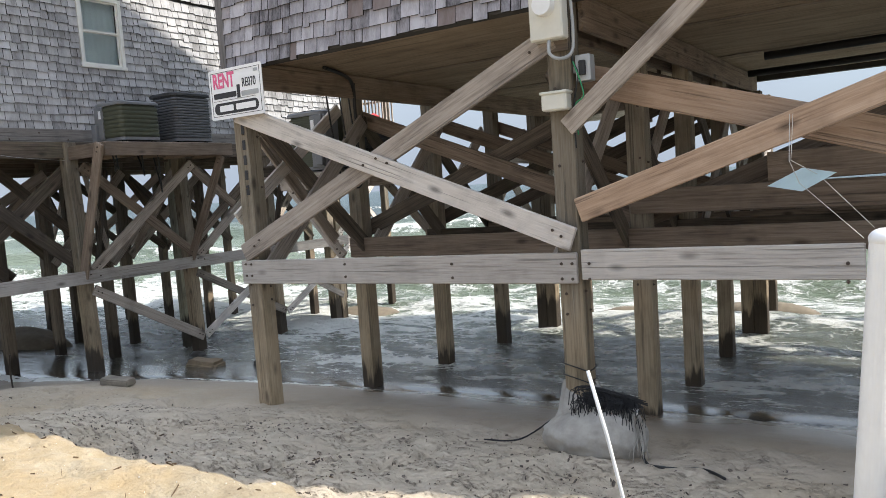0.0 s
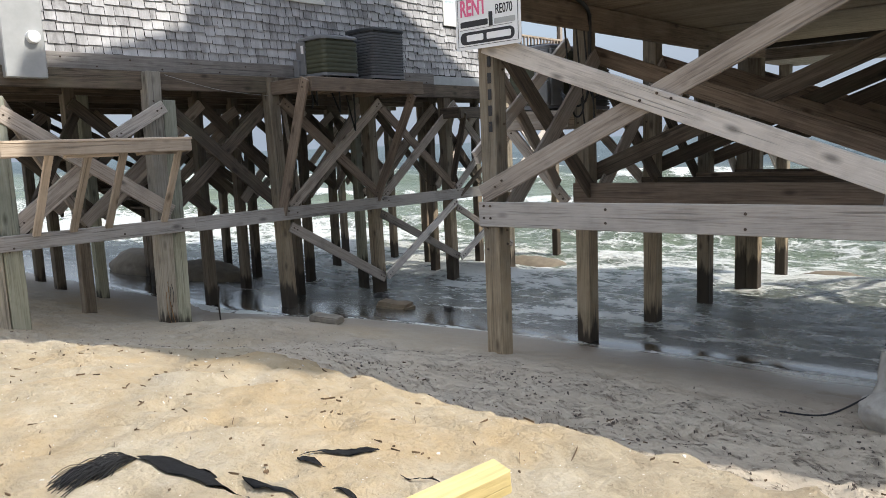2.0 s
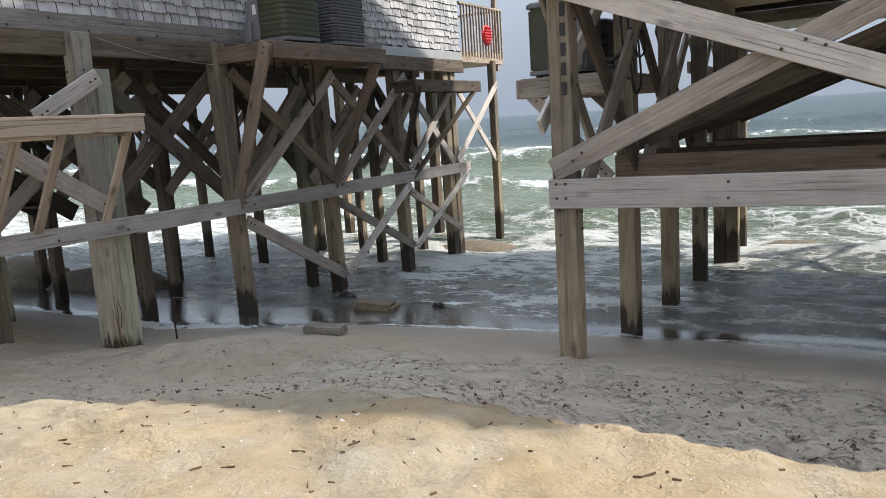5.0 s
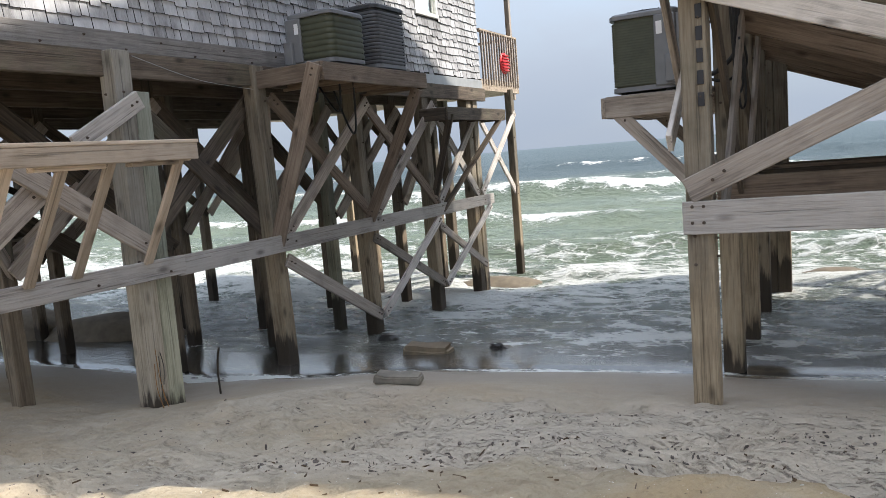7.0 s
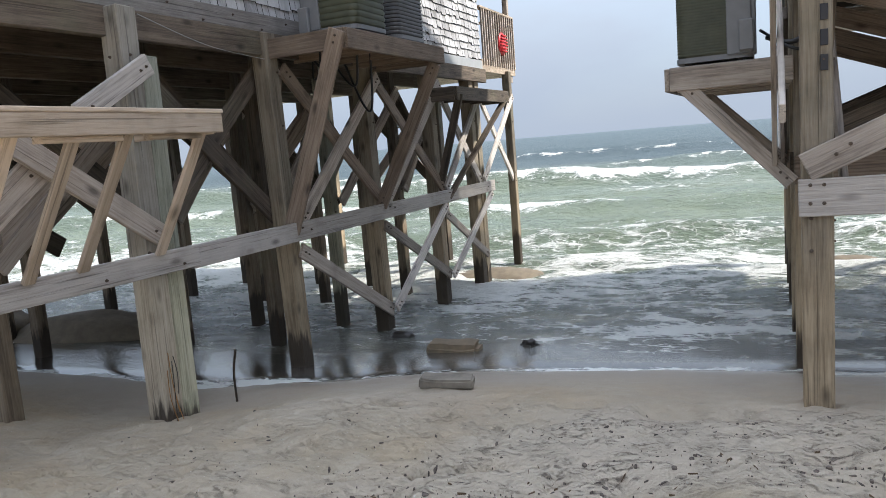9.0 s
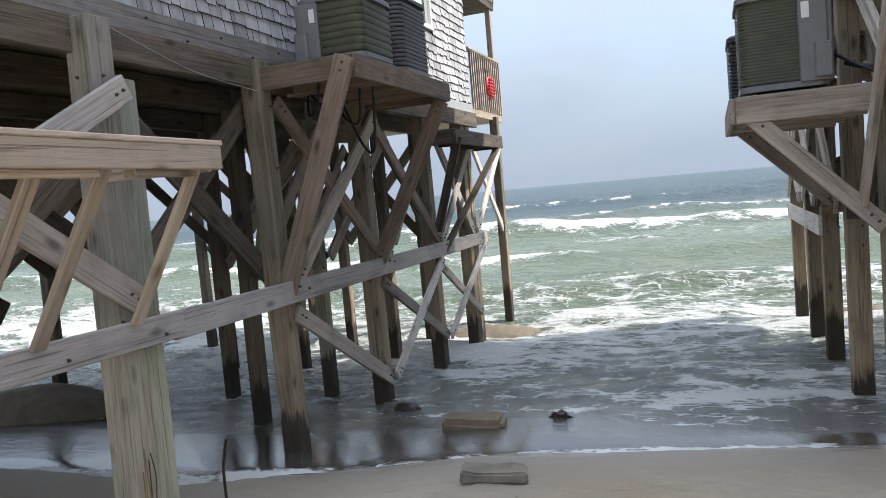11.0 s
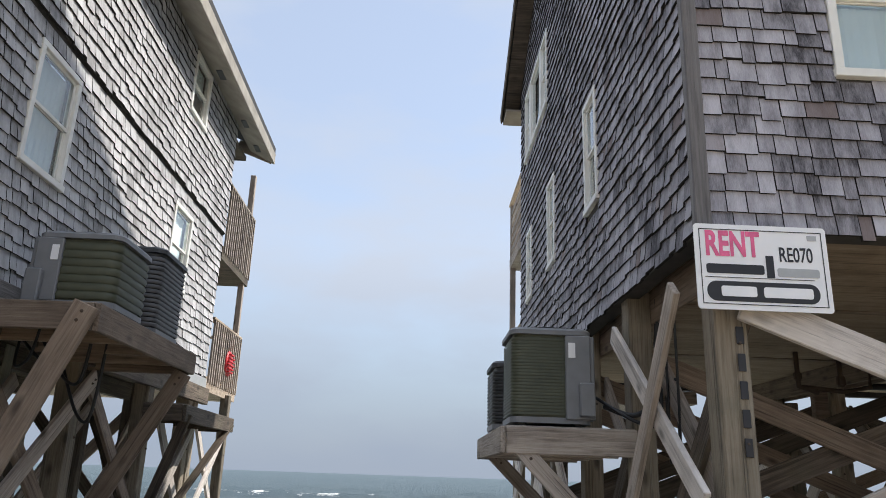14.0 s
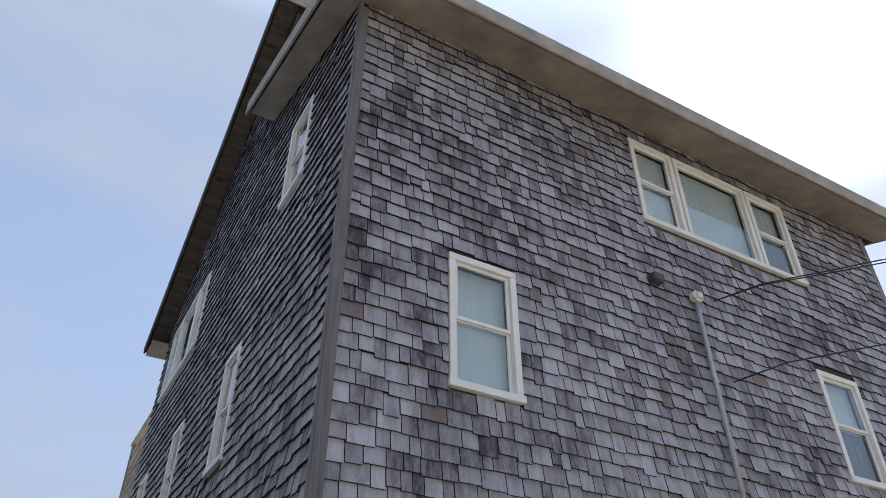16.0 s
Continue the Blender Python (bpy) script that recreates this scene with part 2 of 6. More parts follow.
def sand_material():
    m, n, l, p = nodes_of("beach_sand")
    g = n.new("ShaderNodeNewGeometry")
    pos = g.outputs["Position"]
    wet = n.new("ShaderNodeAttribute")
    wet.attribute_name = "wet"
    peat = n.new("ShaderNodeAttribute")
    peat.attribute_name = "peat"
    big, mid, fine = tex(n, l, pos, 0.9, 4), tex(n, l, pos, 7, 5, 0.65), tex(n, l, pos, 240, 3, 0.7)
    dry = ramp(n, [(0.32, (0.35, 0.275, 0.18)), (0.50, (0.46, 0.38, 0.26)), (0.66, (0.56, 0.485, 0.365))])
    l.new(maths(n, l, "ADD", maths(n, l, "MULTIPLY", big, 0.5), maths(n, l, "MULTIPLY", mid, 0.5)), dry.inputs["Fac"])
    c = dry.outputs["Color"]
    iron = ramp(n, [(0.47, (0, 0, 0)), (0.64, (1, 1, 1))])
    l.new(tex(n, l, pos, 0.8, 7, 0.66), iron.inputs["Fac"])
    c = mixer(n, l, maths(n, l, "MULTIPLY", iron.outputs["Color"], 0.65), c, (0.50, 0.35, 0.175))
    # coarse grains, twigs and shell bits
    grit = ramp(n, [(0.60, (0, 0, 0)), (0.70, (1, 1, 1))])
    l.new(tex(n, l, pos, 75, 4, 0.7), grit.inputs["Fac"])
    c = mixer(n, l, maths(n, l, "MULTIPLY", grit.outputs["Color"], 0.5), c, (0.34, 0.235, 0.13))
    bits = ramp(n, [(0.685, (0, 0, 0)), (0.72, (1, 1, 1))])
    l.new(tex(n, l, pos, 30, 4, 0.65), bits.inputs["Fac"])
    c = mixer(n, l, maths(n, l, "MULTIPLY", bits.outputs["Color"], 0.75), c, (0.13, 0.09, 0.06))
    shells = ramp(n, [(0.725, (0, 0, 0)), (0.75, (1, 1, 1))])
    l.new(tex(n, l, pos, 58, 2, 0.5), shells.inputs["Fac"])
    c = mixer(n, l, maths(n, l, "MULTIPLY", shells.outputs["Color"], 0.8), c, (0.86, 0.83, 0.76))
    # scraps of dark peat and mud in the trampled strip
    stretch = n.new("ShaderNodeMapping")
    stretch.inputs["Scale"].default_value = (0.9, 1.6, 1.0)
    stretch.inputs["Rotation"].default_value = (0, 0, radians(25))
    l.new(pos, stretch.inputs["Vector"])
    scraps = ramp(n, [(0.52, (0, 0, 0)), (0.60, (1, 1, 1))])
    l.new(tex(n, l, stretch.outputs[0], 19.0, 9, 0.74), scraps.inputs["Fac"])
    clump = ramp(n, [(0.43, (0.08, 0.08, 0.08)), (0.58, (1, 1, 1))])
    l.new(tex(n, l, stretch.outputs[0], 4.0, 6, 0.65), clump.inputs["Fac"])
    pk = maths(n, l, "MULTIPLY", maths(n, l, "MULTIPLY", scraps.outputs["Color"], clump.outputs["Color"]), peat.outputs["Fac"])
    # Paler sand under the peat mask brightens the shaded strip through colour.
    tan = mixer(n, l, maths(n, l, "MULTIPLY", peat.outputs["Fac"], 0.75), c, (0.645, 0.555, 0.445))
    c = mixer(n, l, maths(n, l, "MULTIPLY", pk, 0.72), tan, (0.15, 0.115, 0.095))
    damp = ramp(n, [(0.0, (0, 0, 0)), (0.5, (1, 1, 1))])
    l.new(wet.outputs["Fac"], damp.inputs["Fac"])
    c = mixer(n, l, maths(n, l, "MULTIPLY", damp.outputs["Color"], 0.7), c, (0.45, 0.39, 0.315))
    c = mixer(n, l, maths(n, l, "MULTIPLY", wet.outputs["Fac"], 0.8), c, (0.23, 0.19, 0.15))
    c = mixer(n, l, 0.35, c, mixer(n, l, fine, (0.25, 0.25, 0.25), (0.8, 0.8, 0.8)), "OVERLAY")
    l.new(c, p.inputs["Base Color"])
    l.new(maths(n, l, "SUBTRACT", 0.95, maths(n, l, "MULTIPLY", maths(n, l, "POWER", wet.outputs["Fac"], 1.6), 0.80)), p.inputs["Roughness"])
    h = maths(n, l, "ADD", maths(n, l, "MULTIPLY", fine, 0.10), maths(n, l, "ADD", tex(n, l, pos, 16, 7, 0.62), maths(n, l, "MULTIPLY", tex(n, l, pos, 46, 5, 0.7), 0.42)))
    h = maths(n, l, "SUBTRACT", h, maths(n, l, "MULTIPLY", pk, 0.4))
    h = maths(n, l, "MULTIPLY", h, maths(n, l, "SUBTRACT", 1.0, maths(n, l, "MULTIPLY", damp.outputs["Color"], 0.9)))
    bump(n, l, h, 1.0, 0.042, p)
    return m


def water_material():
    m, n, l, p = nodes_of("surf_water")
    g = n.new("ShaderNodeNewGeometry")
    pos = g.outputs["Position"]
    foam, deep, chop = (n.new("ShaderNodeAttribute") for _ in range(3))
    far = n.new("ShaderNodeAttribute")
    far.attribute_name = "far"
    chop.attribute_name = "chop"
    foam.attribute_name, deep.attribute_name = "foam", "deep"
    st = n.new("ShaderNodeMapping")
    st.inputs["Scale"].default_value = (0.55, 1.0, 1.0)
    l.new(pos, st.inputs["Vector"])
    a, b = tex(n, l, st.outputs[0], 2.4, 10, 0.66), tex(n, l, st.outputs[0], 0.35, 4)
    vor = n.new("ShaderNodeTexVoronoi")
    vor.feature = "DISTANCE_TO_EDGE"
    vor.inputs["Scale"].default_value = 2.6
    wob = n.new("ShaderNodeTexNoise")
    wob.inputs["Scale"].default_value, wob.inputs["Detail"].default_value = 2.3, 4
    l.new(st.outputs[0], wob.inputs["Vector"])
    l.new(mixer(n, l, 0.9, st.outputs[0], wob.outputs["Color"], "ADD"), vor.inputs["Vector"])
    lace = ramp(n, [(0.0, (1, 1, 1)), (0.09, (0, 0, 0))])
    l.new(vor.outputs["Distance"], lace.inputs["Fac"])
    lacy = maths(n, l, "MULTIPLY", lace.outputs["Color"], 0.13)
    v = maths(n, l, "ADD", maths(n, l, "ADD", a, lacy), maths(n, l, "SUBTRACT", maths(n, l, "MULTIPLY", foam.outputs["Fac"], 0.62), 0.52))
    fr = ramp(n, [(0.385, (0, 0, 0)), (0.445, (0.28, 0.28, 0.28)), (0.505, (1, 1, 1))])
    l.new(v, fr.inputs["Fac"])
    green = mixer(n, l, b, (0.14, 0.185, 0.15), (0.245, 0.28, 0.18))
    green = mixer(n, l, far.outputs["Fac"], green, mixer(n, l, b, (0.085, 0.118, 0.132), (0.135, 0.165, 0.175)))
    shallow = mixer(n, l, a, (0.05, 0.045, 0.039), (0.13, 0.118, 0.10))
    base = mixer(n, l, deep.outputs["Fac"], shallow, green)
    l.new(mixer(n, l, fr.outputs["Color"], base, (0.76, 0.77, 0.72)), p.inputs["Base Color"])
    rg = maths(n, l, "ADD", 0.06, maths(n, l, "ADD", maths(n, l, "MULTIPLY", deep.outputs["Fac"], 0.20), maths(n, l, "MULTIPLY", far.outputs["Fac"], 0.25)))
    l.new(maths(n, l, "ADD", rg, maths(n, l, "MULTIPLY", fr.outputs["Color"], 0.5)), p.inputs["Roughness"])
    sl = maths(n, l, "SUBTRACT", 0.95, maths(n, l, "MULTIPLY", deep.outputs["Fac"], 0.77))
    l.new(maths(n, l, "SUBTRACT", sl, maths(n, l, "MULTIPLY", far.outputs["Fac"], 0.16)), p.inputs["Specular IOR Level"])
    p.inputs["IOR"].default_value = 1.55
    rip = n.new("ShaderNodeMapping")
    rip.inputs["Scale"].default_value = (0.75, 1.6, 1.0)
    l.new(pos, rip.inputs["Vector"])
    h = maths(n, l, "ADD", tex(n, l, rip.outputs[0], 3.0, 8, 0.66), maths(n, l, "MULTIPLY", fr.outputs["Color"], 0.2))
    bump(n, l, h, 0.8, 0.34, p)
    bn = [q for q in n if q.type == "BUMP"][0]
    l.new(maths(n, l, "ADD", 0.03, maths(n, l, "MULTIPLY", chop.outputs["Fac"], 0.93)), bn.inputs["Strength"])
    return m


def glass_material():
    m, n, l, p = nodes_of("window_glass")
    p.inputs["Base Color"].default_value = (0.93, 0.97, 0.96, 1)
    p.inputs["Roughness"].default_value, p.inputs["IOR"].default_value = 0.02, 1.5
    p.inputs["Transmission Weight"].default_value = 1.0
    return m


WOOD = wood("weathered_lumber", (0.13, 0.10, 0.08), (0.40, 0.34, 0.285), (0.57, 0.50, 0.435))
# Browns lowered so the deep shade under the houses is in the colour.
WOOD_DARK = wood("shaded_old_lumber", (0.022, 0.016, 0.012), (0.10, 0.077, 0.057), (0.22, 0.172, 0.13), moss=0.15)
WOOD_PALE = wood("bleached_lumber", (0.26, 0.225, 0.195), (0.56, 0.507, 0.455), (0.69, 0.635, 0.58))
WOOD_BROWN = wood("brown_stained_lumber", (0.085, 0.058, 0.04), (0.22, 0.165, 0.122), (0.36, 0.29, 0.225))
WOOD_NEW = wood("newer_pine", (0.30, 0.22, 0.15), (0.58, 0.465, 0.355), (0.70, 0.585, 0.47))
WOOD_RED = wood("reddish_pine", (0.19, 0.115, 0.07), (0.36, 0.245, 0.165), (0.50, 0.37, 0.27))
WOOD_GREY = wood("silvered_lumber", (0.10, 0.09, 0.083), (0.27, 0.248, 0.23), (0.41, 0.385, 0.36))
TRIM = wood("grey_trim_board", (0.10, 0.095, 0.095), (0.19, 0.18, 0.18), (0.27, 0.26, 0.26), knots=0.3)
PILE = wood("treated_piling", (0.11, 0.075, 0.045), (0.385, 0.295, 0.19), (0.55, 0.45, 0.315), moss=0.2, tide=True)
# PILE darkened: the shade under the grey house is put into its colour.
PILE_SHADED = wood("shaded_piling", (0.05, 0.036, 0.024), (0.21, 0.16, 0.108), (0.36, 0.29, 0.21), moss=0.35, tide=True)
PILE_GREEN = wood("green_treated_piling", (0.18, 0.165, 0.105), (0.48, 0.45, 0.315), (0.63, 0.60, 0.455), moss=0.3, tide=True)
PILE_PALE = wood("bleached_piling", (0.22, 0.17, 0.12), (0.55, 0.465, 0.35), (0.70, 0.62, 0.50), moss=0.08, tide=True)
PILE_WET = wood("soaked_piling", (0.014, 0.010, 0.007), (0.036, 0.026, 0.017), (0.07, 0.052, 0.034), rough=0.4, moss=0.1)
PLY = wood("stained_plywood", (0.13, 0.092, 0.06), (0.37, 0.28, 0.19), (0.55, 0.44, 0.31), knots=0.15)
SHINGLE_B = shingle_material("dark_cedar_shingle", (0.045, 0.042, 0.049), (0.265, 0.255, 0.28), (0.48, 0.468, 0.51), rust=0.7)
SHINGLE_A = shingle_material("grey_cedar_shingle", (0.20, 0.195, 0.195), (0.40, 0.395, 0.40), (0.57, 0.565, 0.57))
# Near-black butts and sides: dark end grain plus shadow lines put into colour.
EDGE_SHADE = plain("shingle_edge_shade", (0.022, 0.02, 0.019), 0.95)
SHEATH = plain("wall_sheathing", (0.06, 0.055, 0.05), 0.9)
VINYL = plain("white_vinyl", (0.80, 0.79, 0.74), 0.45, var=0.08)
GLASS = glass_material()
# Lightened towards teal: the sky's reflection is painted into the blinds.
BLIND = plain("sky_tinted_blind", (0.74, 0.83, 0.84), 0.8, var=0.06, scale=2)
# Grey sheet behind a lower pane, painted as the dimness of the room.
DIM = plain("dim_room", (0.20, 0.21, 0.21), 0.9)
FASCIA = plain("painted_fascia", (0.36, 0.33, 0.28), 0.75, var=0.35, scale=2.5)
SOFFIT = plain("stained_soffit", (0.33, 0.28, 0.225), 0.8, var=0.4, scale=2.0)
ROOFING = plain("asphalt_roofing", (0.05, 0.05, 0.052), 0.95, relief=0.6)
STEEL = plain("rusty_bolt", (0.11, 0.08, 0.06), 0.7, 0.3)
GALV = plain("galvanised_grey", (0.42, 0.43, 0.43), 0.5, 0.2, var=0.12)
CREAM = plain("cream_enamel", (0.66, 0.64, 0.56), 0.45, var=0.1)
WHITE = plain("white_plastic", (0.80, 0.80, 0.79), 0.4, var=0.06)
SIGN_WHITE = plain("sign_white", (0.85, 0.85, 0.86), 0.4, var=0.04)
BLACK = plain("black_plastic", (0.015, 0.015, 0.016), 0.5)
INK = plain("black_ink", (0.02, 0.02, 0.025), 0.5)
PINK = plain("faded_pink_ink", (0.80, 0.14, 0.30), 0.5, var=0.3, scale=9)
AC_GREEN = plain("olive_steel", (0.075, 0.08, 0.05), 0.55, 0.1, var=0.2)
AC_GREY = plain("grey_steel", (0.20, 0.205, 0.215), 0.5, 0.1, var=0.12)
AC_RIB = plain("slate_steel", (0.135, 0.14, 0.15), 0.5, 0.1)
AC_DARK = plain("charcoal_steel", (0.055, 0.058, 0.062), 0.5, 0.1)
RED = plain("red_plastic", (0.62, 0.03, 0.035), 0.45)
BAGCLOTH = plain("woven_sandbag", (0.38, 0.355, 0.315), 0.9, var=0.3, relief=0.6)
TARP = plain("tan_geotextile", (0.19, 0.155, 0.11), 0.9, var=0.3, relief=0.4)
NETTING = plain("black_netting", (0.02, 0.02, 0.022), 0.85, relief=0.8)
YELLOW = wood("yellow_pine", (0.48, 0.36, 0.14), (0.62, 0.49, 0.22), (0.70, 0.58, 0.30), knots=0.2)
STONE = plain("sandy_concrete", (0.26, 0.225, 0.18), 0.9, var=0.4, relief=0.7)
CARD = plain("pale_blue_sheet", (0.66, 0.78, 0.78), 0.5, var=0.1)
STRAP = plain("orange_brown_strap", (0.36, 0.19, 0.07), 0.85, relief=0.5)
STRING = plain("white_string", (0.7, 0.67, 0.6), 0.8)
SAND, WATER = sand_material(), water_material()


# ---- building blocks ----
def link_mesh(name, me, mat, parent=None, label=""):
    ob = new(name, me)
    if mat is not None and not me.materials:
        me.materials.append(mat)
    if parent is not None:
        ob.parent = parent
    return tagged(ob, label)


def part(name, bm, mat, parent=None, label="", smooth=False):
    me = bpy.data.meshes.new(name)
    bm.to_mesh(me)
    bm.free()
    if smooth:
        me.polygons.foreach_set("use_smooth", [True] * len(me.polygons))
    return link_mesh(name, me, mat, parent, label)


def thing(name, label, category, at=(0, 0, 0), group="", kind=""):
    ob = new(name)
    ob.location = at
    return tagged(ob, label, category, group, kind)


def put(ob, parent, m):
    """Hang ob, whose mesh is local, under parent (a thing or a part with no turn of its own) at the world pose m."""
    base = Vector((0, 0, 0))
    up = parent
    while up is not None:
        base += up.location
        up = up.parent
    ob.parent = parent
    ob.matrix_basis = Matrix.Translation(-base) @ m
    return ob


def block(sx, sy, sz, bevel=0.006, at=(0, 0, 0), bm=None, seg=1):
    """A bevelled block centred at 'at'."""
    own = bmesh.new()
    bmesh.ops.create_cube(own, size=1, matrix=Matrix.Translation(at) @ Matrix.Diagonal((sx, sy, sz, 1)))
    if bevel:
        bmesh.ops.bevel(own, geom=own.edges[:], offset=bevel, segments=seg, affect="EDGES", clamp_overlap=True)
    if bm is None:
        return own
    tmp = bpy.data.meshes.new("tmp")
    own.to_mesh(tmp)
    own.free()
    bm.from_mesh(tmp)
    bpy.data.meshes.remove(tmp)
    return bm


def span(name, parent, a, b, wide, thick, mat, side=(0, 0, 1), bevel=0.006, label=""):
    """A board from a to b: 'wide' is measured along the way nearest to 'side', 'thick' across it."""
    a, b = Vector(a), Vector(b)
    x = (b - a).normalized()
    y = Vector(side).cross(x)
    if y.length < 1e-4:
        y = Vector((1, 0, 0)).cross(x)
    y.normalize()
    z = x.cross(y)
    ln = (b - a).length
    ob = part(name, block(ln, thick, wide, bevel), mat, None, label)
    m = Matrix((x, y, z)).transposed().to_4x4()
    m.translation = (a + b) / 2
    return put(ob, parent, m)


BOLT = None


def bolt(parent, at, axis):
    global BOLT
    if BOLT is None:
        bm = bmesh.new()
        bmesh.ops.create_cone(bm, cap_ends=True, segments=14, radius1=0.0125, radius2=0.0115, depth=0.006)
        bmesh.ops.create_cone(bm, cap_ends=True, segments=6, radius1=0.0075, radius2=0.007, depth=0.012, matrix=Matrix.Translation((0, 0, 0.009)))
        BOLT = bpy.data.meshes.new("bolt")
        bm.to_mesh(BOLT)
        bm.free()
        BOLT.materials.append(STEEL)
    ob = new("bolt", BOLT)
    rot = Vector(axis).to_track_quat("Z", "Y").to_matrix().to_4x4()
    rot.translation = at
    return put(ob, parent, rot)


def tube(name, pts, radius, mat, parent=None, label="", segs=6):
    """A swept round cable or pipe through pts, as one mesh."""
    bm = bmesh.new()
    pts = [Vector(p) for p in pts]
    rings = []
    for i, p in enumerate(pts):
        d = (pts[min(i + 1, len(pts) - 1)] - pts[max(i - 1, 0)]).normalized()
        u = d.cross(Vector((0.31, 0.17, 0.93))).normalized()
        v = d.cross(u)
        rings.append([bm.verts.new(p + radius * (math.cos(t) * u + math.sin(t) * v)) for t in (2 * math.pi * k / segs for k in range(segs))])
    for r0, r1 in zip(rings, rings[1:]):
        for k in range(segs):
            bm.faces.new((r0[k], r0[(k + 1) % segs], r1[(k + 1) % segs], r1[k]))
    bm.faces.new(rings[0][::-1])
    bm.faces.new(rings[-1])
    bmesh.ops.recalc_face_normals(bm, faces=bm.faces[:])
    return part(name, bm, mat, parent, label, smooth=True)


def curve_pts(ctrl, steps=8):
    """Catmull-Rom through the control points."""
    c = [Vector(p) for p in ctrl]
    c = [c[0]] + c + [c[-1]]
    out = []
    for i in range(1, len(c) - 2):
        for s in range(steps):
            t = s / steps
            out.append(0.5 * (2 * c[i] + (c[i + 1] - c[i - 1]) * t + (2 * c[i - 1] - 5 * c[i] + 4 * c[i + 1] - c[i + 2]) * t * t + (3 * c[i] - c[i - 1] - 3 * c[i + 1] + c[i + 2]) * t ** 3))
    out.append(c[-2])
    return out


# ---- relief noise for large sheets ----
def lattice(ix, iy, seed):
    h = (ix.astype(np.int64) * 374761393 + iy.astype(np.int64) * 668265263 + seed * 974711) & 0x7FFFFFFF
    h = ((h ^ (h >> 13)) * 1274126177) & 0x7FFFFFFF
    return ((h ^ (h >> 16)) & 0xFFFF) / 65535.0


def vnoise(x, y, seed=0):
    ix, iy = np.floor(x), np.floor(y)
    fx, fy = x - ix, y - iy
    fx, fy = fx * fx * (3 - 2 * fx), fy * fy * (3 - 2 * fy)
    a, b = lattice(ix, iy, seed), lattice(ix + 1, iy, seed)
    c, d = lattice(ix, iy + 1, seed), lattice(ix + 1, iy + 1, seed)
    return (a * (1 - fx) + b * fx) * (1 - fy) + (c * (1 - fx) + d * fx) * fy - 0.5


def fbm(x, y, scale, octaves=4, seed=0):
    out, amp, f = 0, 1.0, scale
    for o in range(octaves):
        out = out + amp * vnoise(x * f + 17.3 * o, y * f - 9.1 * o, seed + o)
        amp, f = amp * 0.5, f * 2.03
    return out


def steps(lo, a, b, hi, fine, grow=1.25, first=None):
    """Grid lines: even between a and b, ever wider out to lo and hi."""
    mid = list(np.arange(a, b + fine / 2, fine))
    left, right, d = [], [], fine
    while (left[-1] if left else a) > lo:
        d *= grow
        left.append(max(lo, (left[-1] if left else a) - d))
    d = fine
    while (right[-1] if right else b) < hi:
        d *= grow
        right.append(min(hi, (right[-1] if right else b) + d))
    return np.array(left[::-1] + mid + right)


def sheet(name, xs, ys, zfun, mat, attrs, kind, label, category):
    X, Y = np.meshgrid(xs, ys)
    Z = zfun(X, Y)
    nx, ny = len(xs), len(ys)
    co = np.stack([X, Y, Z], -1).reshape(-1, 3)
    i = (np.arange(ny - 1)[:, None] * nx + np.arange(nx - 1)[None]).ravel()
    quads = np.stack([i, i + 1, i + nx + 1, i + nx], -1)
    me = bpy.data.meshes.new(name)
    me.vertices.add(len(co))
    me.vertices.foreach_set("co", co.ravel())
    me.loops.add(quads.size)
    me.loops.foreach_set("vertex_index", quads.ravel())
    me.polygons.add(len(quads))
    me.polygons.foreach_set("loop_start", np.arange(0, quads.size, 4))
    me.polygons.foreach_set("use_smooth", [True] * len(quads))
    for key, fun in attrs.items():
        at = me.attributes.new(key, "FLOAT", "POINT")
        at.data.foreach_set("value", np.clip(fun(X, Y, Z), 0, 1).ravel().astype(np.float32))
    me.update()
    me.validate()
    ob = link_mesh(name, me, mat)
    return tagged(ob, label, category, kind=kind)


# ---- beach and sea ----
def shore(x, y):
    """Distance down the beach, measured along y, with the bend of the shoreline taken out."""
    sh = np.interp(x, [-40, -13, -11, -9.5, -8.5, -7.5, -6.3, -5, -4, -2, 1, 30], [-2.5, -1.6, -1.55, -1.35, -1.05, -0.45, 0.2, 0.05, 0.0, 0.1, 0.25, 0.6])
    sw = np.interp(x, [-40, -13, -11.6, -10.3, -9, -8, -7, -4, 0, 30], [-1.8, -0.78, -0.74, -0.46, 0.08, 0.24, 0.44, 0.80, 1.02, 1.3])
    k = np.clip((y - sh - 4.3) / 2.0, 0, 1)
    return y - sh + (sh - sw) * k * k * (3 - 2 * k)


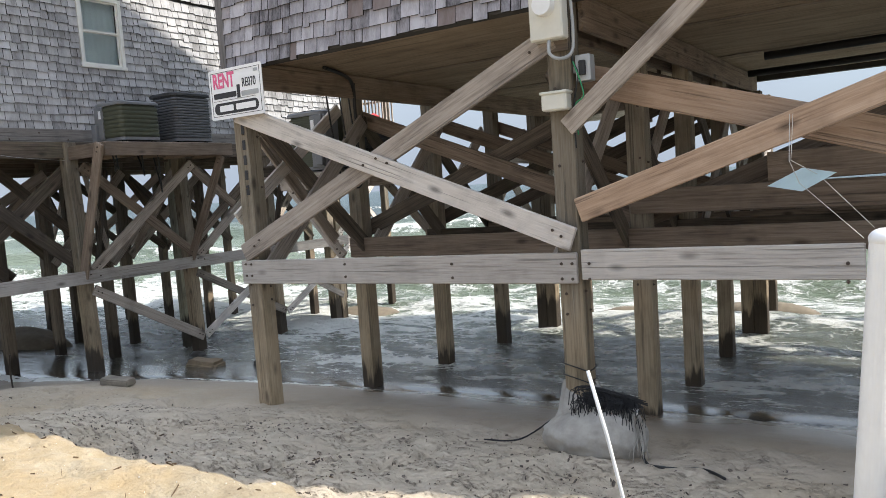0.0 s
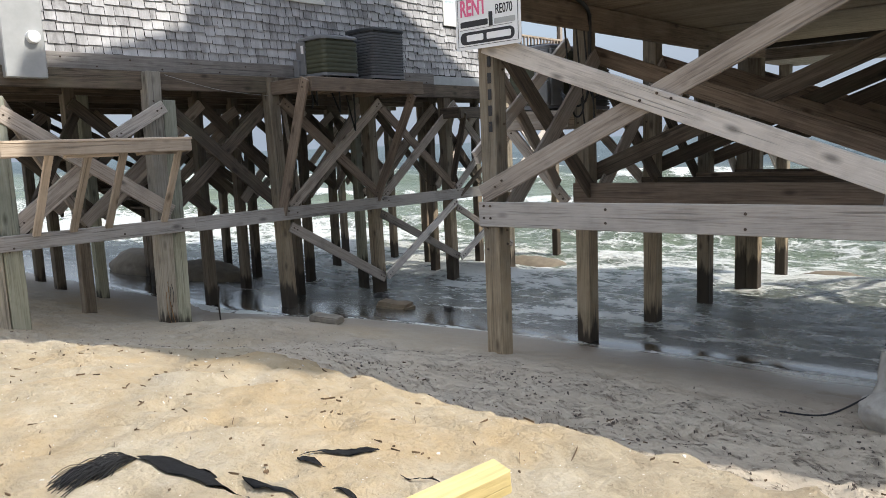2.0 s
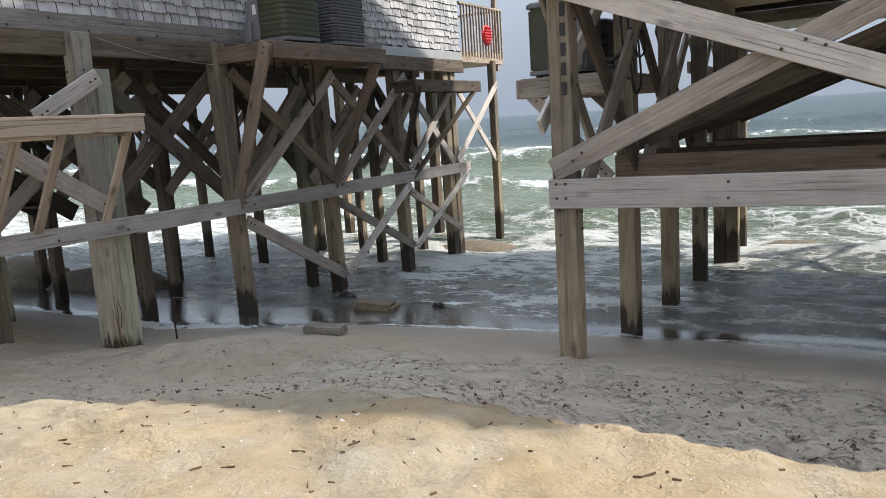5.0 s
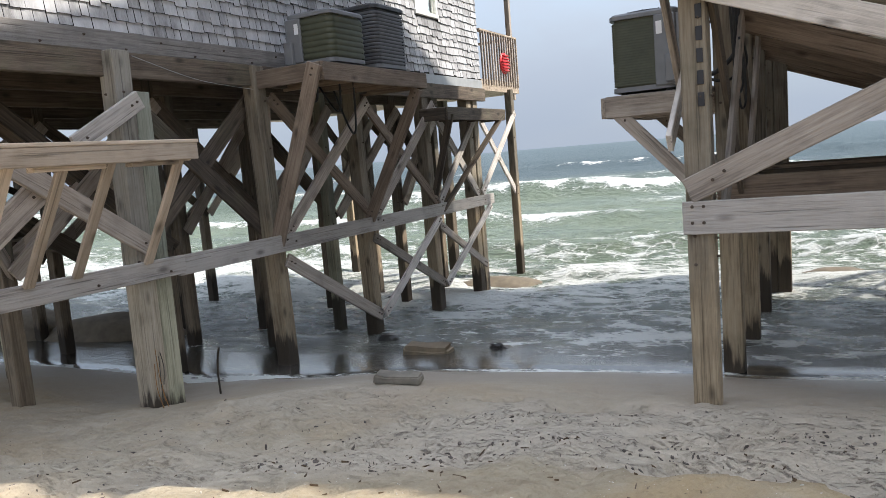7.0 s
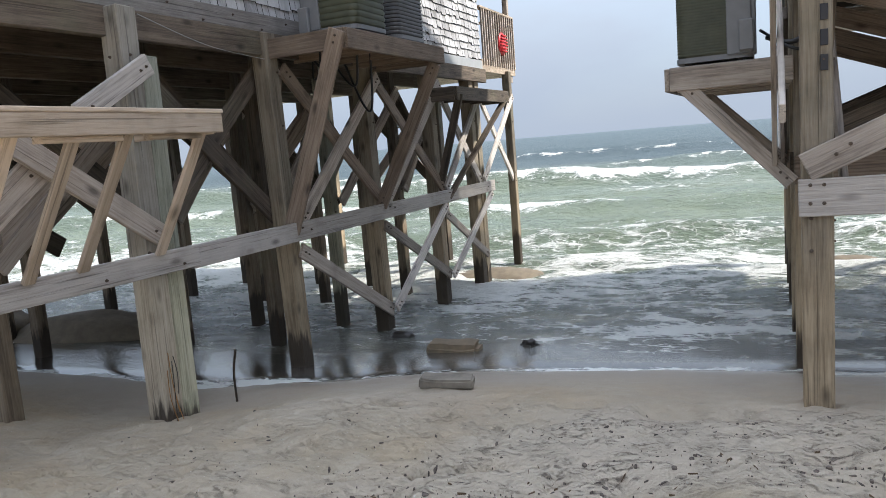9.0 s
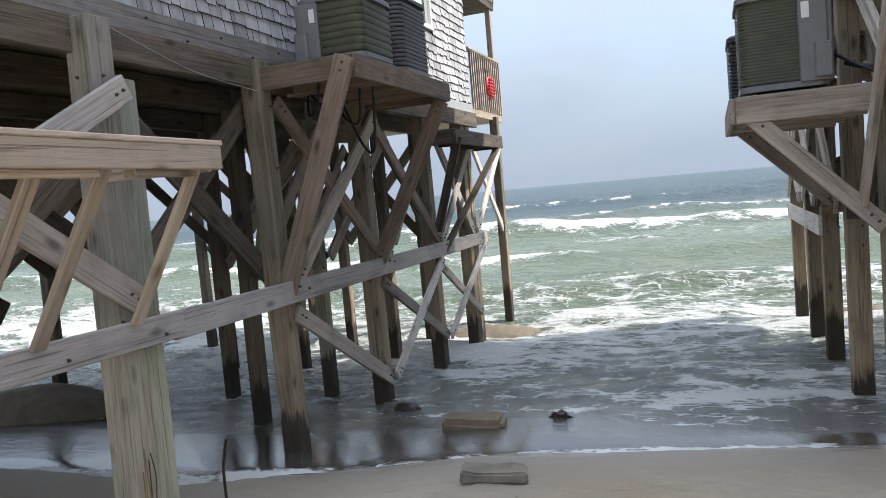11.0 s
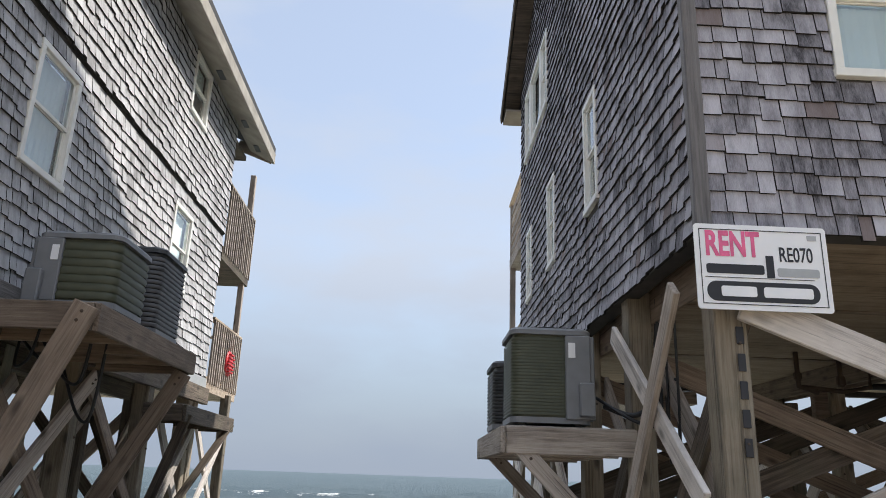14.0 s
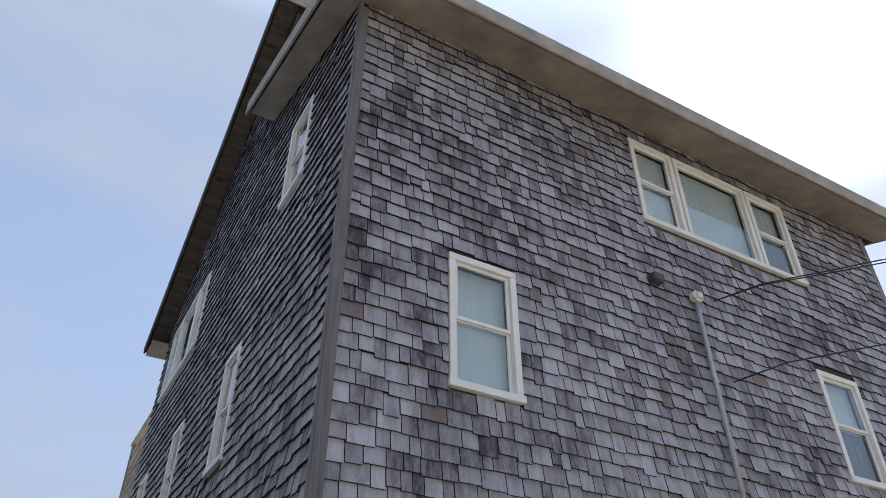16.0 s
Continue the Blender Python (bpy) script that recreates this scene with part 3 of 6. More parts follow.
def sand_base(x, y):
    s = shore(x, y)
    edge = 0.10 * fbm(x, y * 0.3, 0.8, 2, 5) + 0.10 * fbm(x, y, 7.0, 3, 8)
    near = np.clip((4.2 - s) / 1.2, 0, 1)
    u = s + edge * near
    cut = np.interp(u, [-300, -12, 0, 1.2, 2.2, 2.34, 2.46, 2.75, 3.4, 4.0, 4.6, 5.4, 5.9, 6.6, 8, 10, 14, 30, 100, 4000],
                    [1.6, 1.0, 0.88, 0.83, 0.745, 0.69, 0.47, 0.31, 0.20, 0.13, 0.02, -0.17, -0.29, -0.41, -0.62, -0.85, -1.3, -3.0, -6.0, -9.0])
    ease = np.interp(u, [-300, -12, -1, 0, 1.2, 2.2, 3.0, 4.0, 4.6, 5.4, 5.9, 6.6, 8, 10, 14, 30, 100, 4000],
                     [1.6, 1.0, 0.88, 0.85, 0.77, 0.59, 0.37, 0.12, -0.01, -0.18, -0.29, -0.41, -0.62, -0.85, -1.3, -3.0, -6.0, -9.0])
    k = np.clip((-5.0 - x) / 1.3, 0, 1)
    k = k * k * (3 - 2 * k)
    return cut * (1 - k) + ease * k


def sand_z(x, y):
    s = shore(x, y)
    rough = np.interp(s, [-2, 2.0, 2.6, 3.2, 4.6, 5.4, 6, 8], [0.036, 0.036, 0.046, 0.060, 0.050, 0.010, 0.004, 0.004])
    z = sand_base(x, y) + rough * (fbm(x, y, 1.8, 3, 21) * 1.3 + np.abs(fbm(x, y, 5.5, 3, 33)) * -1.5 + 0.3)
    z = z - 0.15 * np.exp(-(((x + 11.3) / 1.3) ** 2 + ((y - 4.7) / 0.8) ** 2))
    pits = np.clip(fbm(x + 0.5 * fbm(x, y, 3.0, 2, 46), y * 1.2, 2.3, 3, 44) - 0.24, 0, 1)
    dents = np.clip(fbm(x, y * 1.3, 4.6, 2, 47) - 0.28, 0, 1)
    return z - pits * rough * 5.0 - dents * rough * 6.0 + 0.35 * rough * fbm(x, y, 9.0, 3, 55)


def ground_at(x, y):
    return float(sand_base(np.array([x]), np.array([y]))[0])


def sea_z(x, y):
    s = shore(x, y)
    base = np.interp(s, [5.0, 6.0, 6.6, 8, 10, 12, 15, 25, 4000], [-0.50, -0.42, -0.385, -0.52, -0.63, -0.71, -0.84, -0.92, -0.95])
    chop = np.interp(s, [6.2, 7.8, 9.3, 14, 30, 120, 400], [0.001, 0.006, 0.10, 0.17, 0.22, 0.26, 0.0])
    z = base + np.interp(s, [7.9, 8.8, 12, 20, 40], [0.0, 0.055, 0.07, 0.06, 0.0]) * fbm(x * 0.6, y, 2.2, 2, 13) + chop * (fbm(x * 0.55, y, 0.9, 4, 3) + 0.5 * fbm(x * 0.3, y * 0.5, 0.35, 3, 9))
    for y0, h, w, wob in WAVES:
        yy = y - y0 - wob * fbm(x, 0 * y, 0.07, 3, int(y0)) - 0.5 * fbm(x, 0 * y, 0.6, 3, int(y0) + 1)
        up = h * (0.6 + 1.2 * np.clip(fbm(x, 0 * y, 0.11, 2, int(y0) + 7) + 0.4, 0, 1))
        z = z + up * np.where(yy < 0, np.exp(-((yy / (0.45 * w)) ** 2)), np.exp(-((yy / (1.3 * w)) ** 2)))
    return z


WAVES = [(14.2, 0.16, 1.2, 2.5), (18.5, 0.28, 1.4, 3.0), (26.0, 0.36, 2.2, 4.0), (41.0, 0.60, 2.4, 5.0), (58.0, 0.45, 3.0, 8.0), (84.0, 0.55, 3.5, 8.0), (120.0, 0.4, 7.0, 14.0)]


def swash(x, y):
    """Distance into the water; the still film at its edge is wide beside the grey house and narrow below the other."""
    s = shore(x, y)
    return s + np.interp(x, [-8.6, -6.6], [0.0, 1.25]) * np.clip((s - 6.6) / 0.4, 0, 1) * np.clip((12 - s) / 3, 0, 1)


def foam_at(x, y, z):
    s = swash(x, y)
    s = s + 0.5 * fbm(x, y * 0.2, 0.5, 3, 91) * np.clip((s - 6.7) / 0.6, 0, 1)
    f = np.interp(s, [6.3, 6.5, 6.6, 6.7, 8.0, 8.15, 8.35, 9.3, 11, 13, 16, 19, 22, 26, 33, 45, 55, 70, 110, 160], [0.95, 0.85, 0.4, 0.03, 0.05, 0.60, 0.42, 0.46, 0.62, 0.84, 0.84, 0.64, 0.50, 0.36, 0.36, 0.26, 0.10, 0.0, 0.0, 0.0])
    f = f + (0.35 * fbm(x * 0.35, y, 0.25, 3, 61) + 0.22 * fbm(x * 0.6, y, 1.1, 3, 67)) * np.clip((s - 7.9) / 1.5, 0, 1)
    for y0, h, w, wob in WAVES[2:6]:
        yy = y - y0 - wob * fbm(x, 0 * y, 0.07, 3, int(y0)) - 0.5 * fbm(x, 0 * y, 0.6, 3, int(y0) + 1)
        on = np.clip(2.2 * (fbm(x, 0 * y, 0.045, 3, int(y0) + 5) + 0.35), 0, 1)
        if y0 == 41.0:
            on = np.clip(on + 0.35, 0, 0.85)
        on = on * (0.75 + 0.9 * fbm(x, y, 0.8, 3, int(y0) + 11))
        f = f + on * np.where(yy < 0, np.exp(-((yy / (0.40 * w)) ** 2)), np.exp(-((yy / (0.25 * w)) ** 2)))
    return f


sheet("ground", steps(-3000, -13, 1.5, 3000, 0.045), steps(-3000, -0.6, 7.2, 120, 0.045), sand_z, SAND,
      {"wet": lambda x, y, z: np.interp(shore(x, y) + 0.5 * fbm(x, y, 0.8, 3, 71), [4.6, 5.1, 6.2, 6.6], [0.0, 0.30, 0.6, 1.0]) + np.interp(x, [-7, -4], [0, 0.35]) * np.clip((shore(x, y) + 0.8 * fbm(x * 0.5, y, 1.2, 3, 73) - 4.7) / 0.6, 0, 1),
       "peat": lambda x, y, z: np.interp(shore(x, y) + 0.7 * fbm(x, y, 0.7, 3, 72), [2.35, 2.7, 3.1, 4.6, 5.15], [0.0, 0.7, 1.0, 1.0, 0.0]) * np.interp(x, [-11, -9, -7, 2], [0.3, 0.55, 1.0, 1.0])},
      "structure", "pale sandy beach sloping down to the surf", "ground")
sheet("water", steps(-3500, -30, 16, 3500, 0.16, 1.12), steps(5.0, 5.2, 26, 4000, 0.11, 1.03), sea_z, WATER,
      {"foam": foam_at, "deep": lambda x, y, z: np.interp(shore(x, y), [7, 11, 15], [0, 0.45, 1.0]),
       "far": lambda x, y, z: np.interp(shore(x, y), [30, 75], [0, 1]),
       "chop": lambda x, y, z: np.interp(swash(x, y), [6.6, 7.8, 8.6, 11], [0.0, 0.10, 0.7, 1.0])},
      "structure", "green-grey foaming surf running up the beach", "water")


# ---- shingled walls ----
SHINGLE_WIDTHS = [0.085, 0.105, 0.125, 0.14, 0.16, 0.18, 0.205]
EXPOSE = 0.127
SHINGLE_MESH = {}


def shingle_box(u0, u1, z0, z1, out=0.026, back=0.004):
    """Corners of a thin wedge, thick at its lower edge: local u, depth (towards the weather is negative y), z."""
    return [(u0, -out, z0), (u1, -out, z0), (u1, 0, z0), (u0, 0, z0), (u0, -back, z1), (u1, -back, z1), (u1, 0, z1), (u0, 0, z1)]


SHINGLE_FACES = [(0, 1, 5, 4), (3, 2, 1, 0), (1, 2, 6, 5), (3, 0, 4, 7), (7, 4, 5, 6)]


def shingle_wall(wall, to_world, u_range, z0, z1, holes, mat, near, seed):
    """Courses of shingles over a wall. u_range(z): the extent at that height; holes: (u0, u1, z0, z1); near(u, z): True where they are
    pieces of their own, up to 300; the rest is joined."""
    rnd = random.Random(seed)
    verts, faces, singles = [], [], []
    z, row = z0, 0
    while z < z1:
        lo, hi = u_range(z + EXPOSE * 0.6)
        cuts = sorted((h[0], h[1]) for h in holes if h[2] < z + EXPOSE * 0.75 and h[3] > z + EXPOSE * 0.3)
        runs, at = [], lo
        for c0, c1 in cuts:
            if c0 > at:
                runs.append((at, min(c0, hi)))
            at = max(at, c1)
        if at < hi:
            runs.append((at, hi))
        for a, b in runs:
            u = a
            while u < b - 0.02:
                w = rnd.choice(SHINGLE_WIDTHS)
                whole = u + w < b - 0.05
                if not whole:
                    w = b - u
                drop = rnd.uniform(-0.011, 0.011) if rnd.random() < 0.6 else rnd.uniform(-0.032, 0.022)
                tilt = rnd.uniform(0, 0.008)
                if whole and len(singles) < 300 and near(u, z):
                    singles.append((u, z + drop, w, tilt))
                else:
                    k = len(verts)
                    verts += shingle_box(u, u + w - rnd.uniform(0.004, 0.010), z + drop, z + EXPOSE + 0.03, 0.024 + tilt)
                    faces += [tuple(k + i for i in f) for f in SHINGLE_FACES]
                u += w
        z += EXPOSE
        row += 1
    me = bpy.data.meshes.new("shingles")
    me.from_pydata([tuple(to_world @ Vector(v)) for v in verts], [], faces)
    rest = link_mesh("shingles", me, mat, wall)
    me.materials.append(EDGE_SHADE)
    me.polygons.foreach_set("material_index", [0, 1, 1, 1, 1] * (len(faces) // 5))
    tagged(rest, kind="stuff")
    rot = to_world.to_3x3().to_4x4()
    for u, z, w, tilt in singles:
        key = (w, mat.name)
        if key not in SHINGLE_MESH:
            sm = bpy.data.meshes.new("shingle")
            sm.from_pydata(shingle_box(0, w - 0.007, 0, EXPOSE + 0.03), [], SHINGLE_FACES)
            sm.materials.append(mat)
            sm.materials.append(EDGE_SHADE)
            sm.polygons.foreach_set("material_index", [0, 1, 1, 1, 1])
            SHINGLE_MESH[key] = sm
        ob = new("shingle", SHINGLE_MESH[key])
        ob.parent = wall
        ob.matrix_basis = Matrix.Translation(to_world @ Vector((u, 0, z))) @ rot @ pose(0, 0, 0, 0.0 + tilt * 120, 0, 0)


def wall_slab(house, label, to_world, u0, u1, z0, z1, holes, mat, thick=0.14, top=None):
    """A wall with openings that go through it. top: (u, z) points of a gable above z1."""
    us = sorted({u0, u1, *(v for h in holes for v in h[:2])})
    zs = sorted({z0, z1, *(min(v, z1) for h in holes for v in h[2:])})
    bm = bmesh.new()
    for a, b in zip(us, us[1:]):
        for c, d in zip(zs, zs[1:]):
            if any(h[0] - 1e-4 <= a and b <= h[1] + 1e-4 and h[2] - 1e-4 <= c and d <= h[3] + 1e-4 for h in holes):
                continue
            vs = [bm.verts.new(to_world @ Vector(v)) for v in ((a, 0, c), (b, 0, c), (b, thick, c), (a, thick, c), (a, 0, d), (b, 0, d), (b, thick, d), (a, thick, d))]
            for f in ((0, 1, 5, 4), (1, 2, 6, 5), (2, 3, 7, 6), (3, 0, 4, 7), (3, 2, 1, 0), (4, 5, 6, 7)):
                bm.faces.new([vs[i] for i in f])
    bmesh.ops.remove_doubles(bm, verts=bm.verts[:], dist=1e-4)
    if top:
        f0 = [bm.verts.new(to_world @ Vector((u, 0, z))) for u, z in top]
        f1 = [bm.verts.new(to_world @ Vector((u, thick, z))) for u, z in top]
        bm.faces.new(f0)
        bm.faces.new(f1[::-1])
        for i in range(len(top)):
            j = (i + 1) % len(top)
            bm.faces.new((f0[i], f0[j], f1[j], f1[i]))
    bmesh.ops.recalc_face_normals(bm, faces=bm.faces[:])
    return part("wall", bm, mat, house, label)


def window(house, to_world, u0, u1, z0, z1, lites="double", trim=0.06, shade=BLIND, lower=None, case=VINYL):
    """A vinyl window in its opening: casing, sashes, panes, and a drawn blind behind the glass; lower: sheet painted as
    a dim room.
    """
    w = new("window")
    w.parent = house
    tagged(w, "white vinyl window with blinds drawn, pale with sky reflection")

    def bar(name, a, b, c, d, y0, y1, mat, label=""):
        bm = block(b - a, y1 - y0, d - c, 0.004, ((a + b) / 2, (y0 + y1) / 2, (c + d) / 2))
        bm.transform(to_world)
        return part(name, bm, mat, w, label)

    t = trim
    bar("head_casing", u0, u1, z1 - t, z1, -0.035, 0.06, case)
    bar("window_sill", u0 - 0.012, u1 + 0.012, z0, z0 + t, -0.05, 0.06, case)
    bar("side_casing", u0, u0 + t, z0 + t, z1 - t, -0.035, 0.06, case)
    bar("side_casing", u1 - t, u1, z0 + t, z1 - t, -0.035, 0.06, case)
    a, b, c, d = u0 + t, u1 - t, z0 + t, z1 - t
    if lites == "double":
        m = (c + d) / 2
        panels = [(a, b, m, d, 0.005), (a, b, c, m + 0.02, 0.025)]
    else:
        panels = [(a, b, c, d, 0.01)]
    s = 0.032
    for i, (a, b, c, d, y) in enumerate(panels):
        bm = bmesh.new()
        for q in ((a, b, d - s, d), (a, b, c, c + s), (a, a + s, c + s, d - s), (b - s, b, c + s, d - s)):
            block(q[1] - q[0], 0.022, q[3] - q[2], 0.003, ((q[0] + q[1]) / 2, y, (q[2] + q[3]) / 2), bm)
        bm.transform(to_world)
        part("sash", bm, case, w)
        g = bar("pane", a + s, b - s, c + s, d - s, y - 0.003, y + 0.003, GLASS)
        g.visible_shadow = False
        back = shade if (i == 0 or lower is None) else lower
        bm = bmesh.new()
        k = max(6, int((b - a) / 0.05))
        for j in range(k):
            x0, x1 = a + (b - a) * j / k, a + (b - a) * (j + 1) / k
            vs = [bm.verts.new(v) for v in ((x0, 0.085 + 0.006 * (j % 2), c), (x1, 0.085 + 0.006 * ((j + 1) % 2), c), (x1, 0.085 + 0.006 * ((j + 1) % 2), d), (x0, 0.085 + 0.006 * (j % 2), d))]
            bm.faces.new(vs)
        bmesh.ops.remove_doubles(bm, verts=bm.verts[:], dist=0.0005)
        bm.transform(to_world)
        part("blind", bm, back, w)
    return w


def prism(name, house, pts, axis, a, b, mat, label=""):
    """A slab with the outline pts, drawn out along x or y from a to b."""
    bm = bmesh.new()
    mk = (lambda p, v: (v, p[0], p[1])) if axis == "x" else (lambda p, v: (p[0], v, p[1]))
    f0, f1 = [bm.verts.new(mk(p, a)) for p in pts], [bm.verts.new(mk(p, b)) for p in pts]
    bm.faces.new(f0)
    bm.faces.new(f1[::-1])
    for i in range(len(pts)):
        j = (i + 1) % len(pts)
        bm.faces.new((f0[i], f0[j], f1[j], f1[i]))
    bmesh.ops.recalc_face_normals(bm, faces=bm.faces[:])
    return part(name, bm, mat, house, label)


def post(house, x, y, top, mat=PILE, wide=0.19, foot=None, bolts=True, lean=(0, 0)):
    """A square driven piling, soaked dark where the sea reaches it; lean: how far its head stands off its foot."""
    g = ground_at(x, y) if foot is None else foot
    p = span("post", house, (x, y, g - 0.7), (x + lean[0], y + lean[1], top), wide, wide, mat, side=(0, 1, 0), bevel=0.01)
    if bolts:
        for z in (1.0, 1.16, 2.2, 2.75):
            for ax in ((1, 0, 0), (0, -1, 0)):
                v = Vector(ax)
                off = Vector((v.y, v.x, 0)) * random.choice((-0.04, 0.04))
                bolt(house, Vector((x, y, z + random.uniform(-0.03, 0.03))) + v * (wide / 2 + 0.004) + off, ax)
    return p


def cross(house, p, q, z_lo, z_hi, off, wide=0.19, thick=0.042, mats=(WOOD, WOOD), bolts=True, which="both"):
    """An X of two boards between two posts; off: the way to the face that they are bolted to."""
    p, q, off = Vector(p), Vector(q), Vector(off)
    for k, (za, zb) in enumerate(((z_hi, z_lo), (z_lo, z_hi))):
        if which != "both" and which != k:
            continue
        o = off * (1 + 0.0 if k == 0 else (off.length + 0.044) / off.length)
        a, b = Vector((p.x, p.y, za)) + o, Vector((q.x, q.y, zb)) + o
        span("brace", house, a, b, wide, thick, mats[k])
        if bolts:
            d, n = (b - a).normalized(), off.normalized()
            for e, s in ((a, 1), (b, -1)):
                bolt(house, e + d * s * 0.09 + n * (thick / 2 + 0.004), n)



# ---- house with the sign ----
B = thing("beach_house", "dark weathered cedar-shingled beach house on tall wooden pilings", "house")
BX0, BX1, BY0, BY1, BZ = -6.04, 1.40, 5.37, 13.20, 3.42
FRONT_B = Matrix.Translation((0, BY0, 0))
SIDE_B = Matrix(((0, 1, 0, BX0), (-1, 0, 0, 0), (0, 0, 1, 0), (0, 0, 0, 1)))  # u = -y, faces -x


def front_top(y):
    return 8.17 + 0.33 * (y - 4.9)


def rear_top(y):
    return 11.2 - 0.585 * (y - 8.78)


front_holes = [(-5.11, -4.47, 4.48, 5.66), (-2.77, -2.13, 6.92, 8.10), (-2.11, -0.95, 6.92, 8.10), (-0.93, -0.26, 6.92, 8.10), (-0.64, 0.02, 4.55, 5.75)]
side_holes = [(-8.28, -7.74, 4.53, 5.74), (-10.52, -9.98, 4.58, 5.76), (-12.45, -11.9, 4.58, 5.70), (-7.15, -6.52, 6.98, 8.12), (-11.0, -10.45, 7.0, 8.2), (-12.0, -11.02, 7.0, 8.2), (-12.6, -12.02, 7.0, 8.2)]
wall = wall_slab(B, "front wall of dark weathered cedar shingles", FRONT_B, BX0, BX1, BZ, 8.30, front_holes, SHEATH)
shingle_wall(wall, FRONT_B, lambda z: (BX0 + 0.055, BX1 - 0.05), BZ, 8.26, front_holes, SHINGLE_B, lambda u, z: u < -3.7 and z < 5.6, 11)
gable = [(-BY0, 8.3), (-8.3, front_top(8.3)), (-8.3, rear_top(8.3)), (-BY1, rear_top(BY1)), (-BY1, 8.3)]
wall = wall_slab(B, "side wall of dark weathered cedar shingles", SIDE_B, -BY1, -BY0 - 0.145, BZ, 8.30, side_holes, SHEATH, top=gable[::-1])


def side_extent(z):
    lo, hi = -BY1 + 0.03, -BY0 - 0.065
    if z > rear_top(BY1):
        lo = -(8.78 + (11.2 - z) / 0.585)
    if z > front_top(BY0):
        hi = -min(4.9 + (z - 8.17) / 0.33, 8.32)
    return lo, hi


shingle_wall(wall, SIDE_B, side_extent, BZ, 11.2, side_holes, SHINGLE_B, lambda u, z: u > -8.0 and z < 5.6, 12)
wall_slab(B, "plain rear wall", Matrix.Translation((0, BY1 - 0.14, 0)), BX0 + 0.145, BX1, BZ, 8.3, [], SHEATH)
wall_slab(B, "plain far wall", Matrix(((0, 1, 0, BX1 - 0.14), (-1, 0, 0, 0), (0, 0, 1, 0), (0, 0, 0, 1))), -BY1 + 0.145, -BY0 - 0.145, BZ, 8.3, [], SHEATH, top=[(-BY0 - 0.15, 8.3), (-8.3, front_top(8.3)), (-8.3, rear_top(8.3)), (-BY1 + 0.15, rear_top(BY1)), (-BY1 + 0.15, 8.3)][::-1])
for h in front_holes:
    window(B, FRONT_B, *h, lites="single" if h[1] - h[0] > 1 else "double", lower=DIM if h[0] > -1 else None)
for h in side_holes:
    window(B, SIDE_B, *h, lites="single" if h[1] - h[0] > 0.9 else "double")
# corner boards
span("corner_board", B, (BX0 + 0.012, BY0 - 0.014, BZ - 0.02), (BX0 + 0.012, BY0 - 0.014, 8.24), 0.095, 0.028, TRIM, side=(1, 0, 0))
span("corner_board", B, (BX0 - 0.016, BY0 + 0.018, BZ - 0.02), (BX0 - 0.016, BY0 + 0.018, 8.30), 0.09, 0.028, TRIM, side=(0, 1, 0))
span("corner_board", B, (BX1 - 0.02, BY0 - 0.014, BZ - 0.02), (BX1 - 0.02, BY0 - 0.014, 8.24), 0.09, 0.028, TRIM, side=(1, 0, 0))
# roofs
f = front_top
prism("roof", B, [(4.84, f(4.84) + 0.06), (8.32, f(8.32) + 0.06), (8.32, f(8.32) + 0.22), (4.84, f(4.84) + 0.22)], "x", -6.39, 1.76, ROOFING, "dark asphalt roof over the front")
prism("soffit", B, [(4.86, f(4.86)), (5.36, f(5.36) - 0.02), (5.36, f(5.36) + 0.058), (4.86, f(4.86) + 0.058)], "x", -6.37, 1.74, SOFFIT, "stained plywood soffit")
prism("rake_soffit", B, [(5.37, f(5.37)), (8.26, f(8.26)), (8.26, f(8.26) + 0.058), (5.37, f(5.37) + 0.058)], "x", -6.37, BX0 - 0.02, SOFFIT)
span("fascia", B, (-6.42, 4.83, f(4.84) + 0.09), (1.78, 4.83, f(4.84) + 0.09), 0.20, 0.03, FASCIA)
span("rake_board", B, (-6.41, 4.85, f(4.85) + 0.10), (-6.41, 8.34, f(8.34) + 0.10), 0.21, 0.03, FASCIA)
span("rake_board", B, (1.78, 4.85, f(4.85) + 0.10), (1.78, 8.34, f(8.34) + 0.10), 0.21, 0.03, FASCIA)
r = rear_top
prism("roof", B, [(8.10, r(8.1) + 0.05), (13.75, r(13.75) + 0.05), (13.75, r(13.75) + 0.20), (8.10, r(8.1) + 0.20)], "x", -6.34, 1.74, ROOFING, "dark asphalt roof over the sea side")
prism("rake_soffit", B, [(8.12, r(8.12) - 0.01), (13.72, r(13.72) - 0.01), (13.72, r(13.72) + 0.048), (8.12, r(8.12) + 0.048)], "x", -6.32, BX0 - 0.02, WOOD_DARK)
span("rake_board", B, (-6.355, 8.08, r(8.08) + 0.09), (-6.355, 13.76, r(13.76) + 0.09), 0.20, 0.03, WOOD_DARK)
prism("soffit", B, [(13.2, r(13.72) - 0.02), (13.74, r(13.74) - 0.02), (13.74, r(13.74) + 0.03), (13.2, r(13.74) + 0.03)], "x", -6.32, 1.7, SOFFIT)
prism("clerestory", B, [(8.2, f(8.2) + 0.1), (8.3, f(8.3) + 0.1), (8.3, r(8.3)), (8.2, r(8.2))], "x", BX0 + 0.005, BX1, SHEATH)
span("ridge_fascia", B, (-6.35, 8.08, r(8.08) + 0.07), (1.74, 8.08, r(8.08) + 0.07), 0.22, 0.03, FASCIA)
# floor framing
B_ROWS, B_COLS = (-5.905, -2.33, 1.28), (5.475, 7.22, 8.95, 10.75, 12.35)
